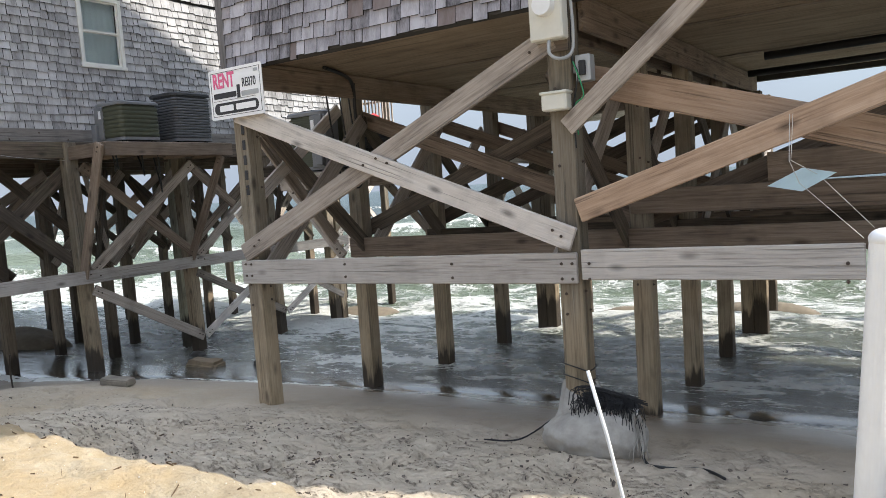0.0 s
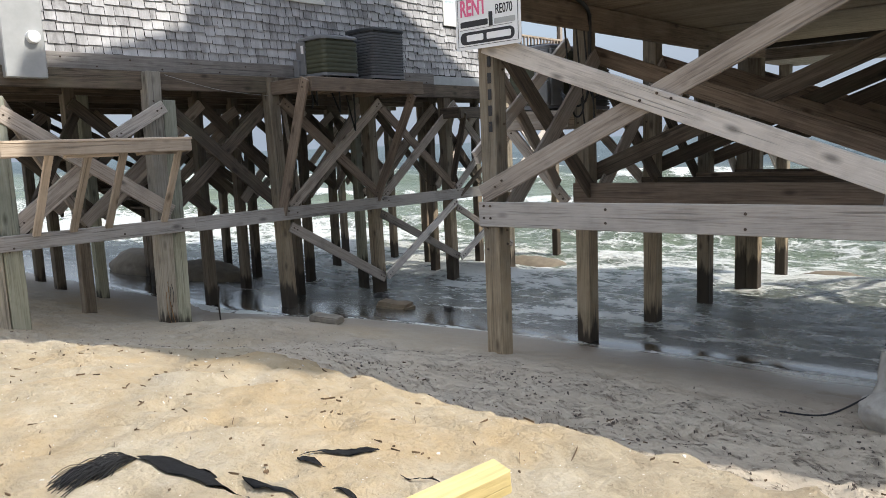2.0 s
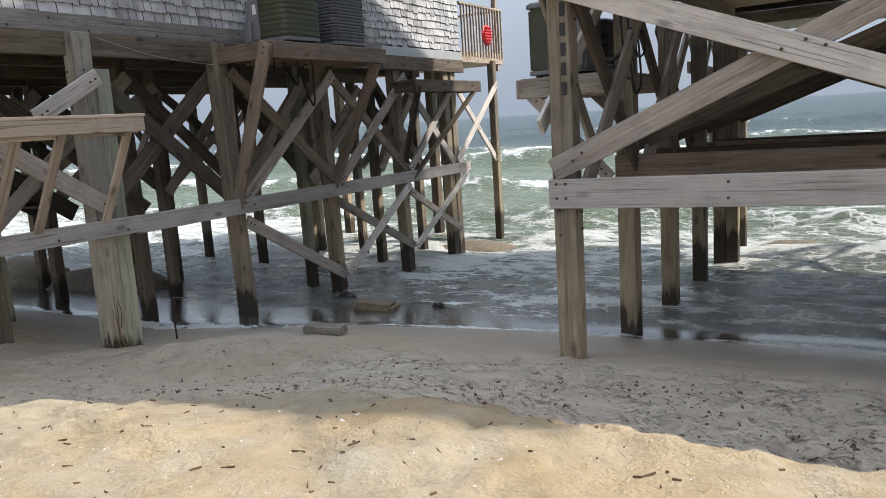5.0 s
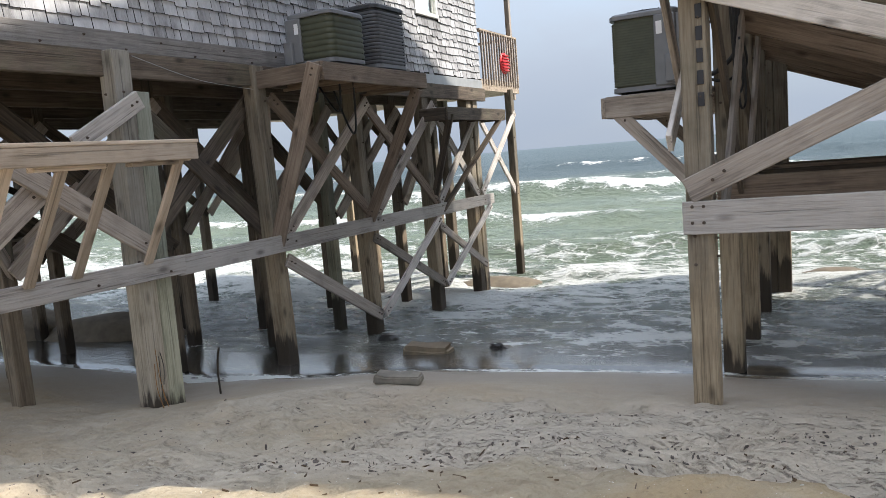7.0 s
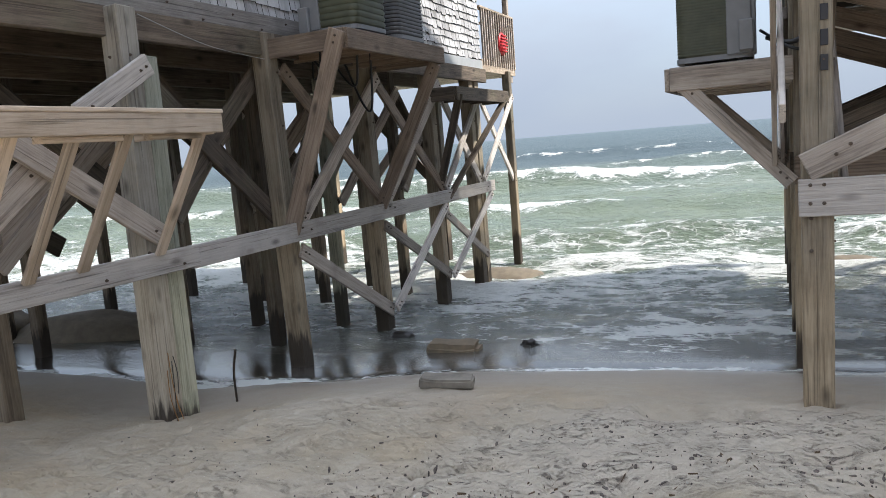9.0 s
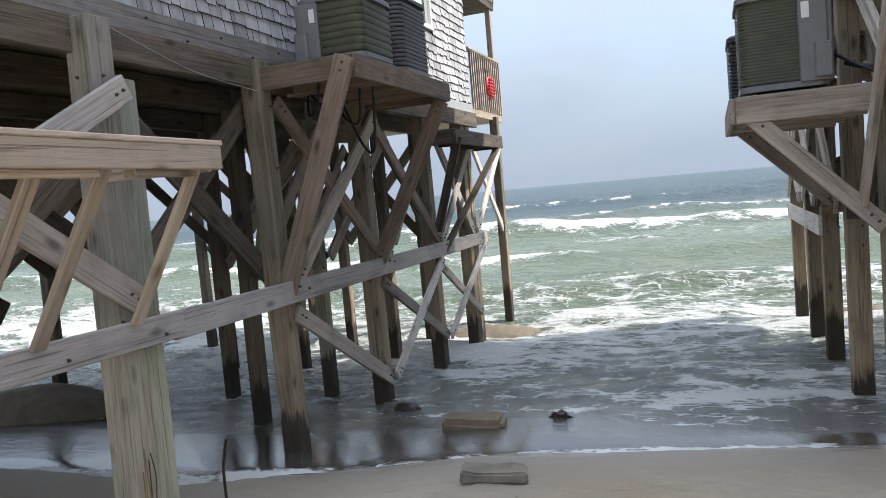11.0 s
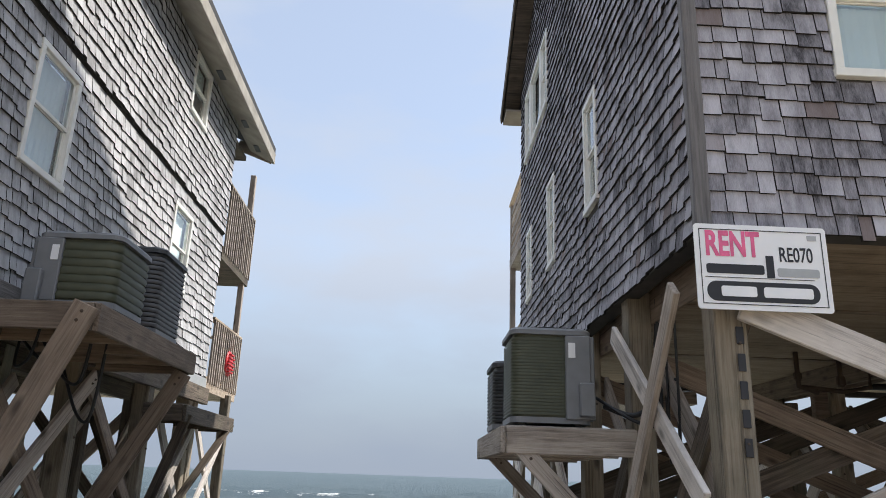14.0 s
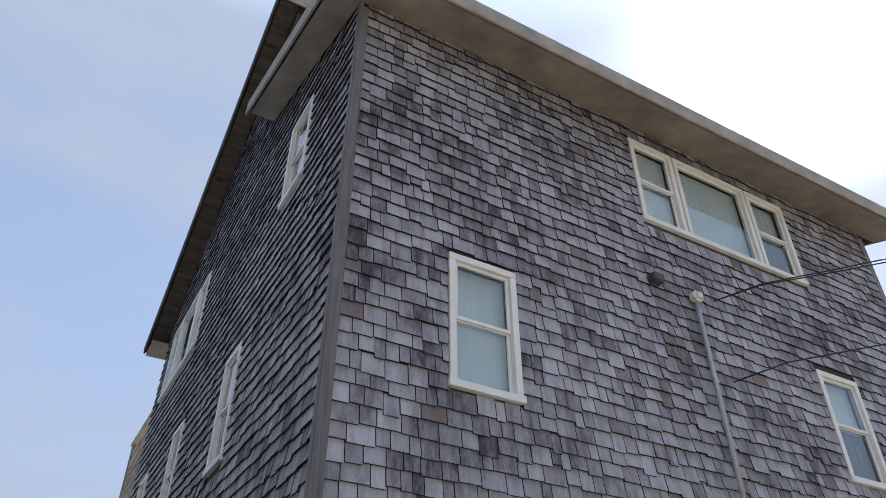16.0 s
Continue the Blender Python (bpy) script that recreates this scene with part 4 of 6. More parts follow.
prism("floor_deck", B, [(BX0 + 0.02, 3.50), (BX1 - 0.02, 3.50), (BX1 - 0.02, 3.66), (BX0 + 0.02, 3.66)], "y", BY0 + 0.16, BY1 - 0.16, PLY, "stained plywood underside of the floor")
for x in B_ROWS:
    for dx in (-0.118, 0.118) if x > -5 else (0.118,):
        span("girder", B, (x + dx, BY0 + 0.2, 3.355), (x + dx, BY1 - 0.3, 3.355), 0.28, 0.042, WOOD_BROWN)
for y in (7.6, 10.2):
    span("plywood_seam", B, (BX0 + 0.2, y, 3.494), (BX1 - 0.2, y, 3.494), 0.09, 0.012, WOOD_BROWN, side=(0, 1, 0))
for x in B_ROWS:
    for y in B_COLS:
        post(B, x, y, 3.48, PILE)
for x in B_ROWS[:2]:
    post(B, x + 0.195, 12.35, 3.2, PILE, bolts=False)
    post(B, x, 14.45, 3.3, PILE)
post(B, 1.28, 14.45, 3.3, PILE, bolts=False)
# front face: ledger and braces
yf = 5.475 - 0.095 - 0.022
span("beam", B, (-6.02, yf, 1.325), (-2.255, yf, 1.375), 0.245, 0.044, WOOD_PALE)
span("beam", B, (-2.215, yf, 1.40), (-0.30, yf, 1.42), 0.235, 0.044, WOOD_PALE)
for x in (-5.95, -5.87, -4.6, -3.4, -2.38, -2.29, -2.15, -0.4):
    for z in (1.29, 1.41):
        bolt(B, (x, yf - 0.026, z), (0, -1, 0))
span("brace", B, (-5.98, yf, 1.52), (-2.36, yf, 3.16), 0.19, 0.042, WOOD)
span("brace", B, (-5.86, yf - 0.044, 2.97), (-2.26, yf - 0.044, 1.60), 0.19, 0.042, WOOD_PALE)
for x, z, k in ((-5.8, 1.6, 0), (-5.72, 1.66, 0), (-4.1, 2.37, 1), (-3.98, 2.32, 1), (-2.42, 1.68, 1), (-2.35, 1.63, 1), (-2.55, 3.07, 0), (-4.25, 2.32, 1)):
    bolt(B, (x, yf - 0.026 - 0.044 * k, z), (0, -1, 0))
span("brace", B, (-2.28, yf, 2.46), (-1.05, yf, 3.44), 0.15, 0.042, WOOD)
span("brace", B, (-2.22, yf - 0.005, 1.82), (1.30, yf - 0.005, 2.98), 0.19, 0.044, WOOD_RED)
span("brace", B, (-2.28, 5.475 + 0.12, 2.86), (1.30, 5.475 + 0.12, 1.75), 0.235, 0.044, WOOD_RED)
# inner rows, across the house; darker lumber carries the shade there in its colour
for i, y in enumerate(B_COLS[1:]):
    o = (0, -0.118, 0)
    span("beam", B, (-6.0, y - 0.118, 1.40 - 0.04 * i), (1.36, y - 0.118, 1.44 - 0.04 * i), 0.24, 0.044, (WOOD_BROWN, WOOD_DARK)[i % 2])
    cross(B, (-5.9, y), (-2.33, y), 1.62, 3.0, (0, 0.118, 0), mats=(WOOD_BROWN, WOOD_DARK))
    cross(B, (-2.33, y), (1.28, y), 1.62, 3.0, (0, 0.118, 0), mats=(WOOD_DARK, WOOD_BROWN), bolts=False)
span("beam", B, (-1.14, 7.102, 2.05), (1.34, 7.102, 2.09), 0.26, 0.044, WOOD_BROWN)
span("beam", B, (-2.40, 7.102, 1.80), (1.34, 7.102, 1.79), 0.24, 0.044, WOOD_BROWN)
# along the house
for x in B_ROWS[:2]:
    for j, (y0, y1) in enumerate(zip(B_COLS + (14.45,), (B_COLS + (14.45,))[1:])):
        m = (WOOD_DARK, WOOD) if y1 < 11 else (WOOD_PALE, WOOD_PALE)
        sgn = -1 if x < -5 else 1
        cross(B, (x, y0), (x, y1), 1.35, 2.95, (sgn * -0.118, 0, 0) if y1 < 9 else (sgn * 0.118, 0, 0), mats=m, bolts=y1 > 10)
span("beam", B, (-6.02, 10.6, 1.05), (-6.02, 14.5, 1.05), 0.235, 0.044, WOOD_PALE)
span("beam", B, (-6.02, 10.6, 2.5), (-6.02, 14.5, 2.42), 0.16, 0.044, WOOD_PALE)
# near side: two props up to the wall line beside the corner post
span("brace", B, (-6.152, 5.58, 3.12), (-6.152, 7.0, 1.5), 0.15, 0.042, WOOD)
span("brace", B, (-6.105, 7.2, 3.13), (-6.105, 5.42, 1.88), 0.15, 0.042, WOOD_PALE)
# sea-side decks
for z, zr in ((3.42, 4.42), (6.0, 7.1)):
    prism("deck", B, [(BX0 - 0.0, z - 0.2), (-3.2, z - 0.2), (-3.2, z), (BX0, z)], "y", BY1 + 0.01, 14.9, WOOD)
    span("rail", B, (BX0 + 0.03, BY1 + 0.03, zr), (BX0 + 0.03, 14.9, zr), 0.10, 0.05, WOOD_NEW, side=(1, 0, 0))
    for k in range(5):
        span("rail_board", B, (BX0 + 0.03, BY1 + 0.03, z + 0.14 + k * 0.19), (BX0 + 0.03, 14.9, z + 0.14 + k * 0.19), 0.12, 0.03, WOOD)
span("post", B, (BX0 + 0.05, 14.8, 3.0), (BX0 + 0.05, 14.8, 7.15), 0.10, 0.10, WOOD, side=(0, 1, 0))

# ---- neighbouring house ----
A = thing("beach_house", "grey cedar-shingled beach house on tall wooden pilings with sea balconies", "house")
AX, AY0, AY1, AZ = -11.05, 2.30, 13.10, 3.34
SIDE_A = Matrix(((0, -1, 0, AX), (1, 0, 0, 0), (0, 0, 1, 0), (0, 0, 0, 1)))  # u = y, faces +x
a_holes = [(4.05, 4.72, 4.37, 5.5), (6.94, 7.71, 4.34, 5.48), (10.66, 11.45, 4.28, 5.40), (10.6, 11.36, 6.72, 7.68 - 0.03)]
wall = wall_slab(A, "side wall of silver-grey cedar shingles", SIDE_A, AY0, AY1, AZ - 0.1, 7.80, a_holes, SHEATH)
shingle_wall(wall, SIDE_A, lambda z: (AY0, AY1 - 0.02), AZ, 5.62, a_holes, SHINGLE_A, lambda u, z: 5.0 < u < 8.7 and z < 5.2, 13)
UPPER_A = Matrix(((0, -1, 0, AX + 0.022), (1, 0, 0, 0), (0, 0, 1, 0), (0, 0, 0, 1)))
upper = wall_slab(A, "upper shingled wall, set slightly proud", UPPER_A, AY0, AY1, 5.70, 7.73, [a_holes[3]], SHEATH, thick=0.02)
shingle_wall(upper, UPPER_A, lambda z: (AY0, AY1 - 0.02), 5.70, 7.70, [a_holes[3]], SHINGLE_A, lambda u, z: False, 14)
for h in a_holes:
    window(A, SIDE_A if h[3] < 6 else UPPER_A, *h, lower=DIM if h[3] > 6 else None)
for y in (AY0, AY1 - 0.14):
    wall_slab(A, "plain end wall", Matrix.Translation((0, y, 0)), -18.0, AX - 0.145, AZ - 0.1, 7.6, [], SHEATH)
wall_slab(A, "plain far wall", Matrix(((0, 1, 0, -18.0), (-1, 0, 0, 0), (0, 0, 1, 0), (0, 0, 0, 1))), -AY1 + 0.15, -AY0 - 0.15, AZ - 0.1, 7.6, [], SHEATH)
span("skirt_board", A, (AX + 0.02, AY0, 3.24), (AX + 0.02, 10.3, 3.24), 0.225, 0.044, WOOD_GREY)
span("skirt_board", A, (AX + 0.02, 10.3, 3.22), (AX + 0.02, AY1, 3.22), 0.20, 0.03, GALV)
for k in range(18):
    bolt(A, (AX + 0.045, AY0 + 0.3 + 0.44 * k, 3.24 + 0.05 * (-1) ** k), (1, 0, 0))
prism("floor_deck", A, [(-18, 3.16), (AX - 0.03, 3.16), (AX - 0.03, 3.33), (-18, 3.33)], "y", AY0 + 0.15, AY1 - 0.15, WOOD_DARK, "plank underside of the floor, coloured as in deep shade")
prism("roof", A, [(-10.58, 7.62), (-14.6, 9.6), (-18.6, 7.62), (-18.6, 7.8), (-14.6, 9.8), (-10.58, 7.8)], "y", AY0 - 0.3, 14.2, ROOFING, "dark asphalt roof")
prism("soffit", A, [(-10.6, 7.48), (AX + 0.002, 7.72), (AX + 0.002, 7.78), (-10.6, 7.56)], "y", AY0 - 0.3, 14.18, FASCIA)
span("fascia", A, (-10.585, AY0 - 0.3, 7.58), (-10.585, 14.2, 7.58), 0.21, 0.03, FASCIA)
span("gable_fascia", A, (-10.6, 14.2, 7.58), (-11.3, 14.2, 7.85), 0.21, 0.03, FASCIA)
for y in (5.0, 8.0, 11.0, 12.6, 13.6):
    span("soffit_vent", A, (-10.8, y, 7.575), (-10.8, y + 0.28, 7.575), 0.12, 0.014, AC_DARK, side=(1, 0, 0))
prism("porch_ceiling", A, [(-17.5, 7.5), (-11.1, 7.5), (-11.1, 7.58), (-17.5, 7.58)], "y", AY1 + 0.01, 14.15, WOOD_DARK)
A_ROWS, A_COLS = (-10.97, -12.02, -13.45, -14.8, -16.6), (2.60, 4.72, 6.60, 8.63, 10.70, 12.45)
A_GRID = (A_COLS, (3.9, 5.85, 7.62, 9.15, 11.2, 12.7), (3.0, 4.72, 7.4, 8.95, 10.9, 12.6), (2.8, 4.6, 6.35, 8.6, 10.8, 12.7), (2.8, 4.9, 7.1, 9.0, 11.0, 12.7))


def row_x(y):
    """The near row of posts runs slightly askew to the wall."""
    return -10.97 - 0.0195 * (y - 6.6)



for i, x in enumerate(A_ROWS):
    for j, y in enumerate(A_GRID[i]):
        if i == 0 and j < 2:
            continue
        pm = PILE_GREEN if (i, j) in ((2, 1), (1, 3)) else PILE if i == 0 else PILE_SHADED
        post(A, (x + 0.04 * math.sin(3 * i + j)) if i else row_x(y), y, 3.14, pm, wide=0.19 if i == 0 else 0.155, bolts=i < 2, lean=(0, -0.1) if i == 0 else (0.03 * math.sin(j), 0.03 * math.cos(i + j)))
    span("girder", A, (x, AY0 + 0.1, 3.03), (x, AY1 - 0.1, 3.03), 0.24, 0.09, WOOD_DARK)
post(A, -10.84, 2.40, 3.14, PILE_PALE)
post(A, -10.83, 2.605, 2.78, PILE_GREEN, wide=0.2)
post(A, -10.86, 4.46, 3.14, PILE_PALE, wide=0.2, lean=(-0.03, 0.09))
post(A, -10.86, 4.66, 2.77, PILE_GREEN, wide=0.19, lean=(-0.05, 0.09))
post(A, -11.09, 12.65, 3.1, PILE, bolts=False)
post(A, -12.65, 14.5, 3.2, PILE_SHADED)
post(A, -15.4, 14.6, 3.2, PILE, bolts=False)
post(A, -11.03, 14.46, 3.2, PILE, wide=0.15)
# long horizontal tie and the crossed braces of the near row
def face_x(y, k=0):
    """Middle of the k-th layer of boards on the row's weather side."""
    return row_x(y) + 0.095 + 0.022 + 0.044 * k


def near_brace(y0, z0, y1, z1, wide, mat, k=0):
    a, b = Vector((face_x(y0, k), y0, z0)), Vector((face_x(y1, k), y1, z1))
    span("brace", A, a, b, wide, 0.042, mat)
    d = (b - a).normalized()
    for e, q in ((a, 1), (b, -1)):
        for g in (0.06, 0.13):
            bolt(A, e + d * q * g + Vector((0.025, 0, 0)), (1, 0, 0))


span("beam", A, (-10.70, 2.2, 1.11), (-10.70, 4.9, 1.09), 0.185, 0.044, WOOD_PALE)
span("beam", A, (-10.735, 4.85, 1.075), (face_x(13.05, 1), 13.05, 1.035), 0.20, 0.044, WOOD_PALE)
for y in (2.6, 3.9, 4.7, 6.52, 6.68, 8.56, 8.7, 10.62, 10.78, 12.4, 12.9):
    bolt(A, (-10.672 if y < 4.8 else -10.708 - 0.0138 * (y - 4.85), y, 1.08 + 0.03 * math.sin(9 * y)), (1, 0, 0))
near_brace(4.60, 2.68, 3.86, 2.27, 0.17, WOOD_PALE, 3)
near_brace(3.6, 1.95, 2.66, 1.25, 0.22, WOOD)
near_brace(2.62, 2.60, 4.62, 1.28, 0.19, WOOD, 1)
for j, mats in ((2, (WOOD_BROWN, WOOD)), (3, (WOOD_BROWN, WOOD)), (4, (WOOD_PALE, WOOD_PALE))):
    y0, y1 = A_COLS[j], A_COLS[j + 1]
    near_brace(y0 + 0.02, 2.78, y1 + 0.02, 1.16, 0.16, mats[0])
    near_brace(y0 + 0.02, 1.16, y1 + 0.06, 2.80 if j < 4 else 2.66, 0.16 if j < 4 else 0.14, mats[1], 1)
near_brace(12.55, 1.18, 14.55, 2.72, 0.13, WOOD_PALE, 1)
near_brace(12.60, 2.72, 14.48, 1.02, 0.13, WOOD_PALE)
cross(A, (-10.97, 4.72), (-10.97, 6.60), 1.2, 2.8, (-0.118, 0, 0), mats=(WOOD_DARK, WOOD_DARK))
# braces below the tie, meeting in V joints at the posts' feet
near_brace(6.62, 0.85, 8.64, -0.30, 0.165, WOOD)
near_brace(8.66, -0.28, 10.70, 0.92, 0.14, WOOD_PALE, 1)
near_brace(8.62, 0.86, 10.76, -0.22, 0.14, WOOD)
near_brace(10.76, -0.24, 12.92, 0.92, 0.13, WOOD_PALE, 1)
near_brace(10.74, 0.78, 12.60, -0.20, 0.13, WOOD)
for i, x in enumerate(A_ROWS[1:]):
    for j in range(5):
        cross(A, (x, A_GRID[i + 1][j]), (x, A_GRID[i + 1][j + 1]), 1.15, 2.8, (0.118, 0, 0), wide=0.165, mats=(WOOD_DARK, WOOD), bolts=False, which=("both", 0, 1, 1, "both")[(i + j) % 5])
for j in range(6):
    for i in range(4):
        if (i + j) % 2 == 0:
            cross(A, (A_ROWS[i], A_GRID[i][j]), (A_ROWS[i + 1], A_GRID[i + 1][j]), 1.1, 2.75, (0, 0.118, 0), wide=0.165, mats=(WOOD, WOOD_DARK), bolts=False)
# walkway rail propped out from the near posts
span("rail", A, (-9.975, 2.35, 2.155), (-9.975, 4.53, 2.155), 0.14, 0.042, WOOD_NEW)
span("rail_cap", A, (-10.035, 2.35, 2.242), (-10.035, 4.545, 2.242), 0.17, 0.032, WOOD_NEW, side=(1, 0, 0))
for ya, yb in ((2.87, 2.85), (3.30, 3.27), (3.71, 3.70), (4.41, 4.44)):
    span("strut", A, (-10.03, ya, 2.16), (-10.665, yb, 1.17), 0.09, 0.04, WOOD_NEW, side=(0, 1, 0))
    bolt(A, (-10.64, yb, 1.25), (1, 0, 0))
for ya, yb in ((3.02, 3.62), (3.86, 4.35)):
    span("cleat", A, (-10.05, ya, 2.07), (-10.05, yb, 2.07), 0.04, 0.09, WOOD_NEW)
for y in (2.62, 4.56):
    span("bracket", A, (-9.998, y - 0.1, 2.12), (-10.78, y - 0.1, 2.12), 0.09, 0.04, WOOD_NEW)

# balconies towards the sea
for z, zr in ((3.36, 4.30), (5.52, 6.62)):
    prism("deck", A, [(-17.5, z - 0.22), (AX + 0.02, z - 0.22), (AX + 0.02, z), (-17.5, z)], "y", AY1 + 0.01, 15.06, WOOD_NEW if z < 4 else WOOD_DARK)
    span("rail", A, (AX - 0.02, AY1 + 0.03, zr), (AX - 0.02, 15.05, zr), 0.13, 0.04, WOOD_NEW if z < 4 else WOOD, side=(1, 0, 0))
    span("rail", A, (AX - 0.02, 15.0, zr), (-17.5, 15.0, zr), 0.13, 0.04, WOOD, side=(0, 1, 0))
    for k in range(15):
        span("baluster", A, (AX + 0.03, AY1 + 0.10 + k * 0.13, z - 0.10), (AX + 0.03, AY1 + 0.10 + k * 0.13, zr - 0.02), 0.035, 0.035, WOOD, side=(0, 1, 0), bevel=0.003)
span("post", A, (AX - 0.05, 14.88, 3.0), (AX - 0.05, 14.88, 7.5), 0.10, 0.10, WOOD, side=(0, 1, 0))
# far stairs under the house
for k in range(9):
    span("stair_tread", A, (-15.2, 4.2 + k * 0.26, 2.6 - k * 0.19), (-14.4, 4.2 + k * 0.26, 2.6 - k * 0.19), 0.26, 0.04, WOOD_DARK, side=(0, 1, 0))
for x in (-15.22, -14.38):
    span("stringer", A, (x, 4.0, 2.72), (x, 6.5, 0.95), 0.26, 0.04, WOOD_DARK)
    span("handrail", A, (x, 4.0, 3.1), (x, 6.5, 1.75), 0.09, 0.04, WOOD_DARK)

# ---- plain unseen neighbour, added past the sign house to keep the sun from the sand below it ----
C = thing("beach_house", "unseen house on pilings added beyond the sign house to block sun", "house")
C_SIDE = Matrix(((0, 1, 0, 6.0), (-1, 0, 0, 0), (0, 0, 1, 0), (0, 0, 0, 1)))
wall_slab(C, "plain weathered side wall", C_SIDE, -13.5, -5.6, 3.4, 8.1, [], TRIM)
wall_slab(C, "plain weathered side wall", Matrix(((0, 1, 0, 12.0), (-1, 0, 0, 0), (0, 0, 1, 0), (0, 0, 0, 1))), -13.5, -5.6, 3.4, 8.1, [], TRIM)
for y in (5.6, 13.36):
    wall_slab(C, "plain weathered end wall", Matrix.Translation((0, y, 0)), 6.145, 11.995, 3.4, 8.1, [], TRIM)
prism("floor_deck", C, [(6.15, 3.4), (11.99, 3.4), (11.99, 3.55), (6.15, 3.55)], "y", 5.75, 13.35, PLY)
prism("roof", C, [(5.6, 8.1), (9.05, 9.4), (12.5, 8.1), (12.5, 8.28), (9.05, 9.58), (5.6, 8.28)], "y", 5.2, 13.9, ROOFING, "dark asphalt roof")
for x in (6.15, 9.0, 11.95):
    for y in (5.8, 8.4, 10.9, 13.2):
        post(C, x, y, 3.42, PILE, bolts=False)

TANSTONE = plain("tan_block", (0.24, 0.18, 0.115), 0.8, var=0.4, relief=0.7)
WETSTONE = plain("wet_dark_stone", (0.035, 0.03, 0.026), 0.4, relief=0.5)
# ---- air conditioners and their platforms ----
def platform(label, x_in, x_out, y0, y1, top, braces, mat=WOOD):
    p = thing("equipment_platform", label, "platform")
    n = max(4, int((y1 - y0) / 0.145))
    for k in range(n):
        w = (y1 - y0) / n
        span("deck_board", p, (x_in, y0 + (k + 0.5) * w, top - 0.018), (x_out, y0 + (k + 0.5) * w, top - 0.018), w - 0.006, 0.036, mat, side=(0, 1, 0))
    s = 1 if x_out > x_in else -1
    span("rim_joist", p, (x_out + s * 0.021, y0 - 0.02, top - 0.11), (x_out + s * 0.021, y1 + 0.02, top - 0.11), 0.2, 0.042, mat)
    span("rim_joist", p, (x_in, y0 - 0.022, top - 0.11), (x_out - s * 0.003, y0 - 0.022, top - 0.11), 0.2, 0.042, mat)
    span("rim_joist", p, (x_in, y1 + 0.022, top - 0.11), (x_out - s * 0.003, y1 + 0.022, top - 0.11), 0.2, 0.042, mat)
    for k in range(3):
        y = y0 + (k + 1) * (y1 - y0) / 4
        span("joist", p, (x_in, y, top - 0.12), (x_out - s * 0.003, y, top - 0.12), 0.17, 0.04, mat)
    for a, b, w in braces:
        span("brace", p, a, b, w, 0.042, mat, side=(1, 0, 0))
        for e, d in ((Vector(a), Vector(b) - Vector(a)), (Vector(b), Vector(a) - Vector(b))):
            for k in (0.06, 0.13):
                bolt(p, e + d.normalized() * k + Vector((0, -0.025, 0)), (0, -1, 0))
    return p


platform("weathered timber platform bracketed to the grey house", -11.0, -9.985, 6.50, 8.83, 3.08,
         [((-10.02, 6.434, 3.05), (-10.86, 6.47, 1.02), 0.19), ((-9.98, 8.62, 2.86), (-10.86, 8.50, 1.12), 0.17)], WOOD_BROWN)
platform("small low timber platform under the grey house", -10.95, -10.48, 10.4, 12.75, 2.71,
         [((-10.45, 10.5, 2.6), (-10.90, 10.6, 1.3), 0.12), ((-10.45, 12.65, 2.6), (-10.90, 10.8, 1.0), 0.10)], WOOD_DARK)
platform("weathered timber platform bracketed to the dark house", -6.0, -7.0, 7.03, 9.2, 2.37,
         [((-6.9, 7.03, 2.22), (-6.02, 6.98, 1.30), 0.13), ((-6.9, 9.1, 2.22), (-6.02, 9.05, 1.35), 0.13)], WOOD)


def rounded_outline(sx, sy, rad, seg=6):
    pts = []
    for cx, cy, a0 in ((sx / 2 - rad, sy / 2 - rad, 0), (-sx / 2 + rad, sy / 2 - rad, 90), (-sx / 2 + rad, -sy / 2 + rad, 180), (sx / 2 - rad, -sy / 2 + rad, 270)):
        for k in range(seg + 1):
            t = radians(a0 + 90 * k / seg)
            pts.append((cx + rad * math.cos(t), cy + rad * math.sin(t)))
    return pts


def rounded_box(sx, sy, z0, z1, rad, bm=None, lip=0.0):
    bm = bm or bmesh.new()
    lo = [bm.verts.new((x, y, z0)) for x, y in rounded_outline(sx, sy, rad)]
    hi = [bm.verts.new((x, y, z1)) for x, y in rounded_outline(sx, sy, rad)]
    bm.faces.new(lo[::-1])
    top = hi
    if lip:
        top = [bm.verts.new((x, y, z1 + lip)) for x, y in rounded_outline(sx - 2 * lip, sy - 2 * lip, rad)]
        for k in range(len(hi)):
            j = (k + 1) % len(hi)
            bm.faces.new((hi[k], hi[j], top[j], top[k]))
    bm.faces.new(top)
    for k in range(len(lo)):
        j = (k + 1) % len(lo)
        bm.faces.new((lo[k], lo[j], hi[j], hi[k]))
    return bm


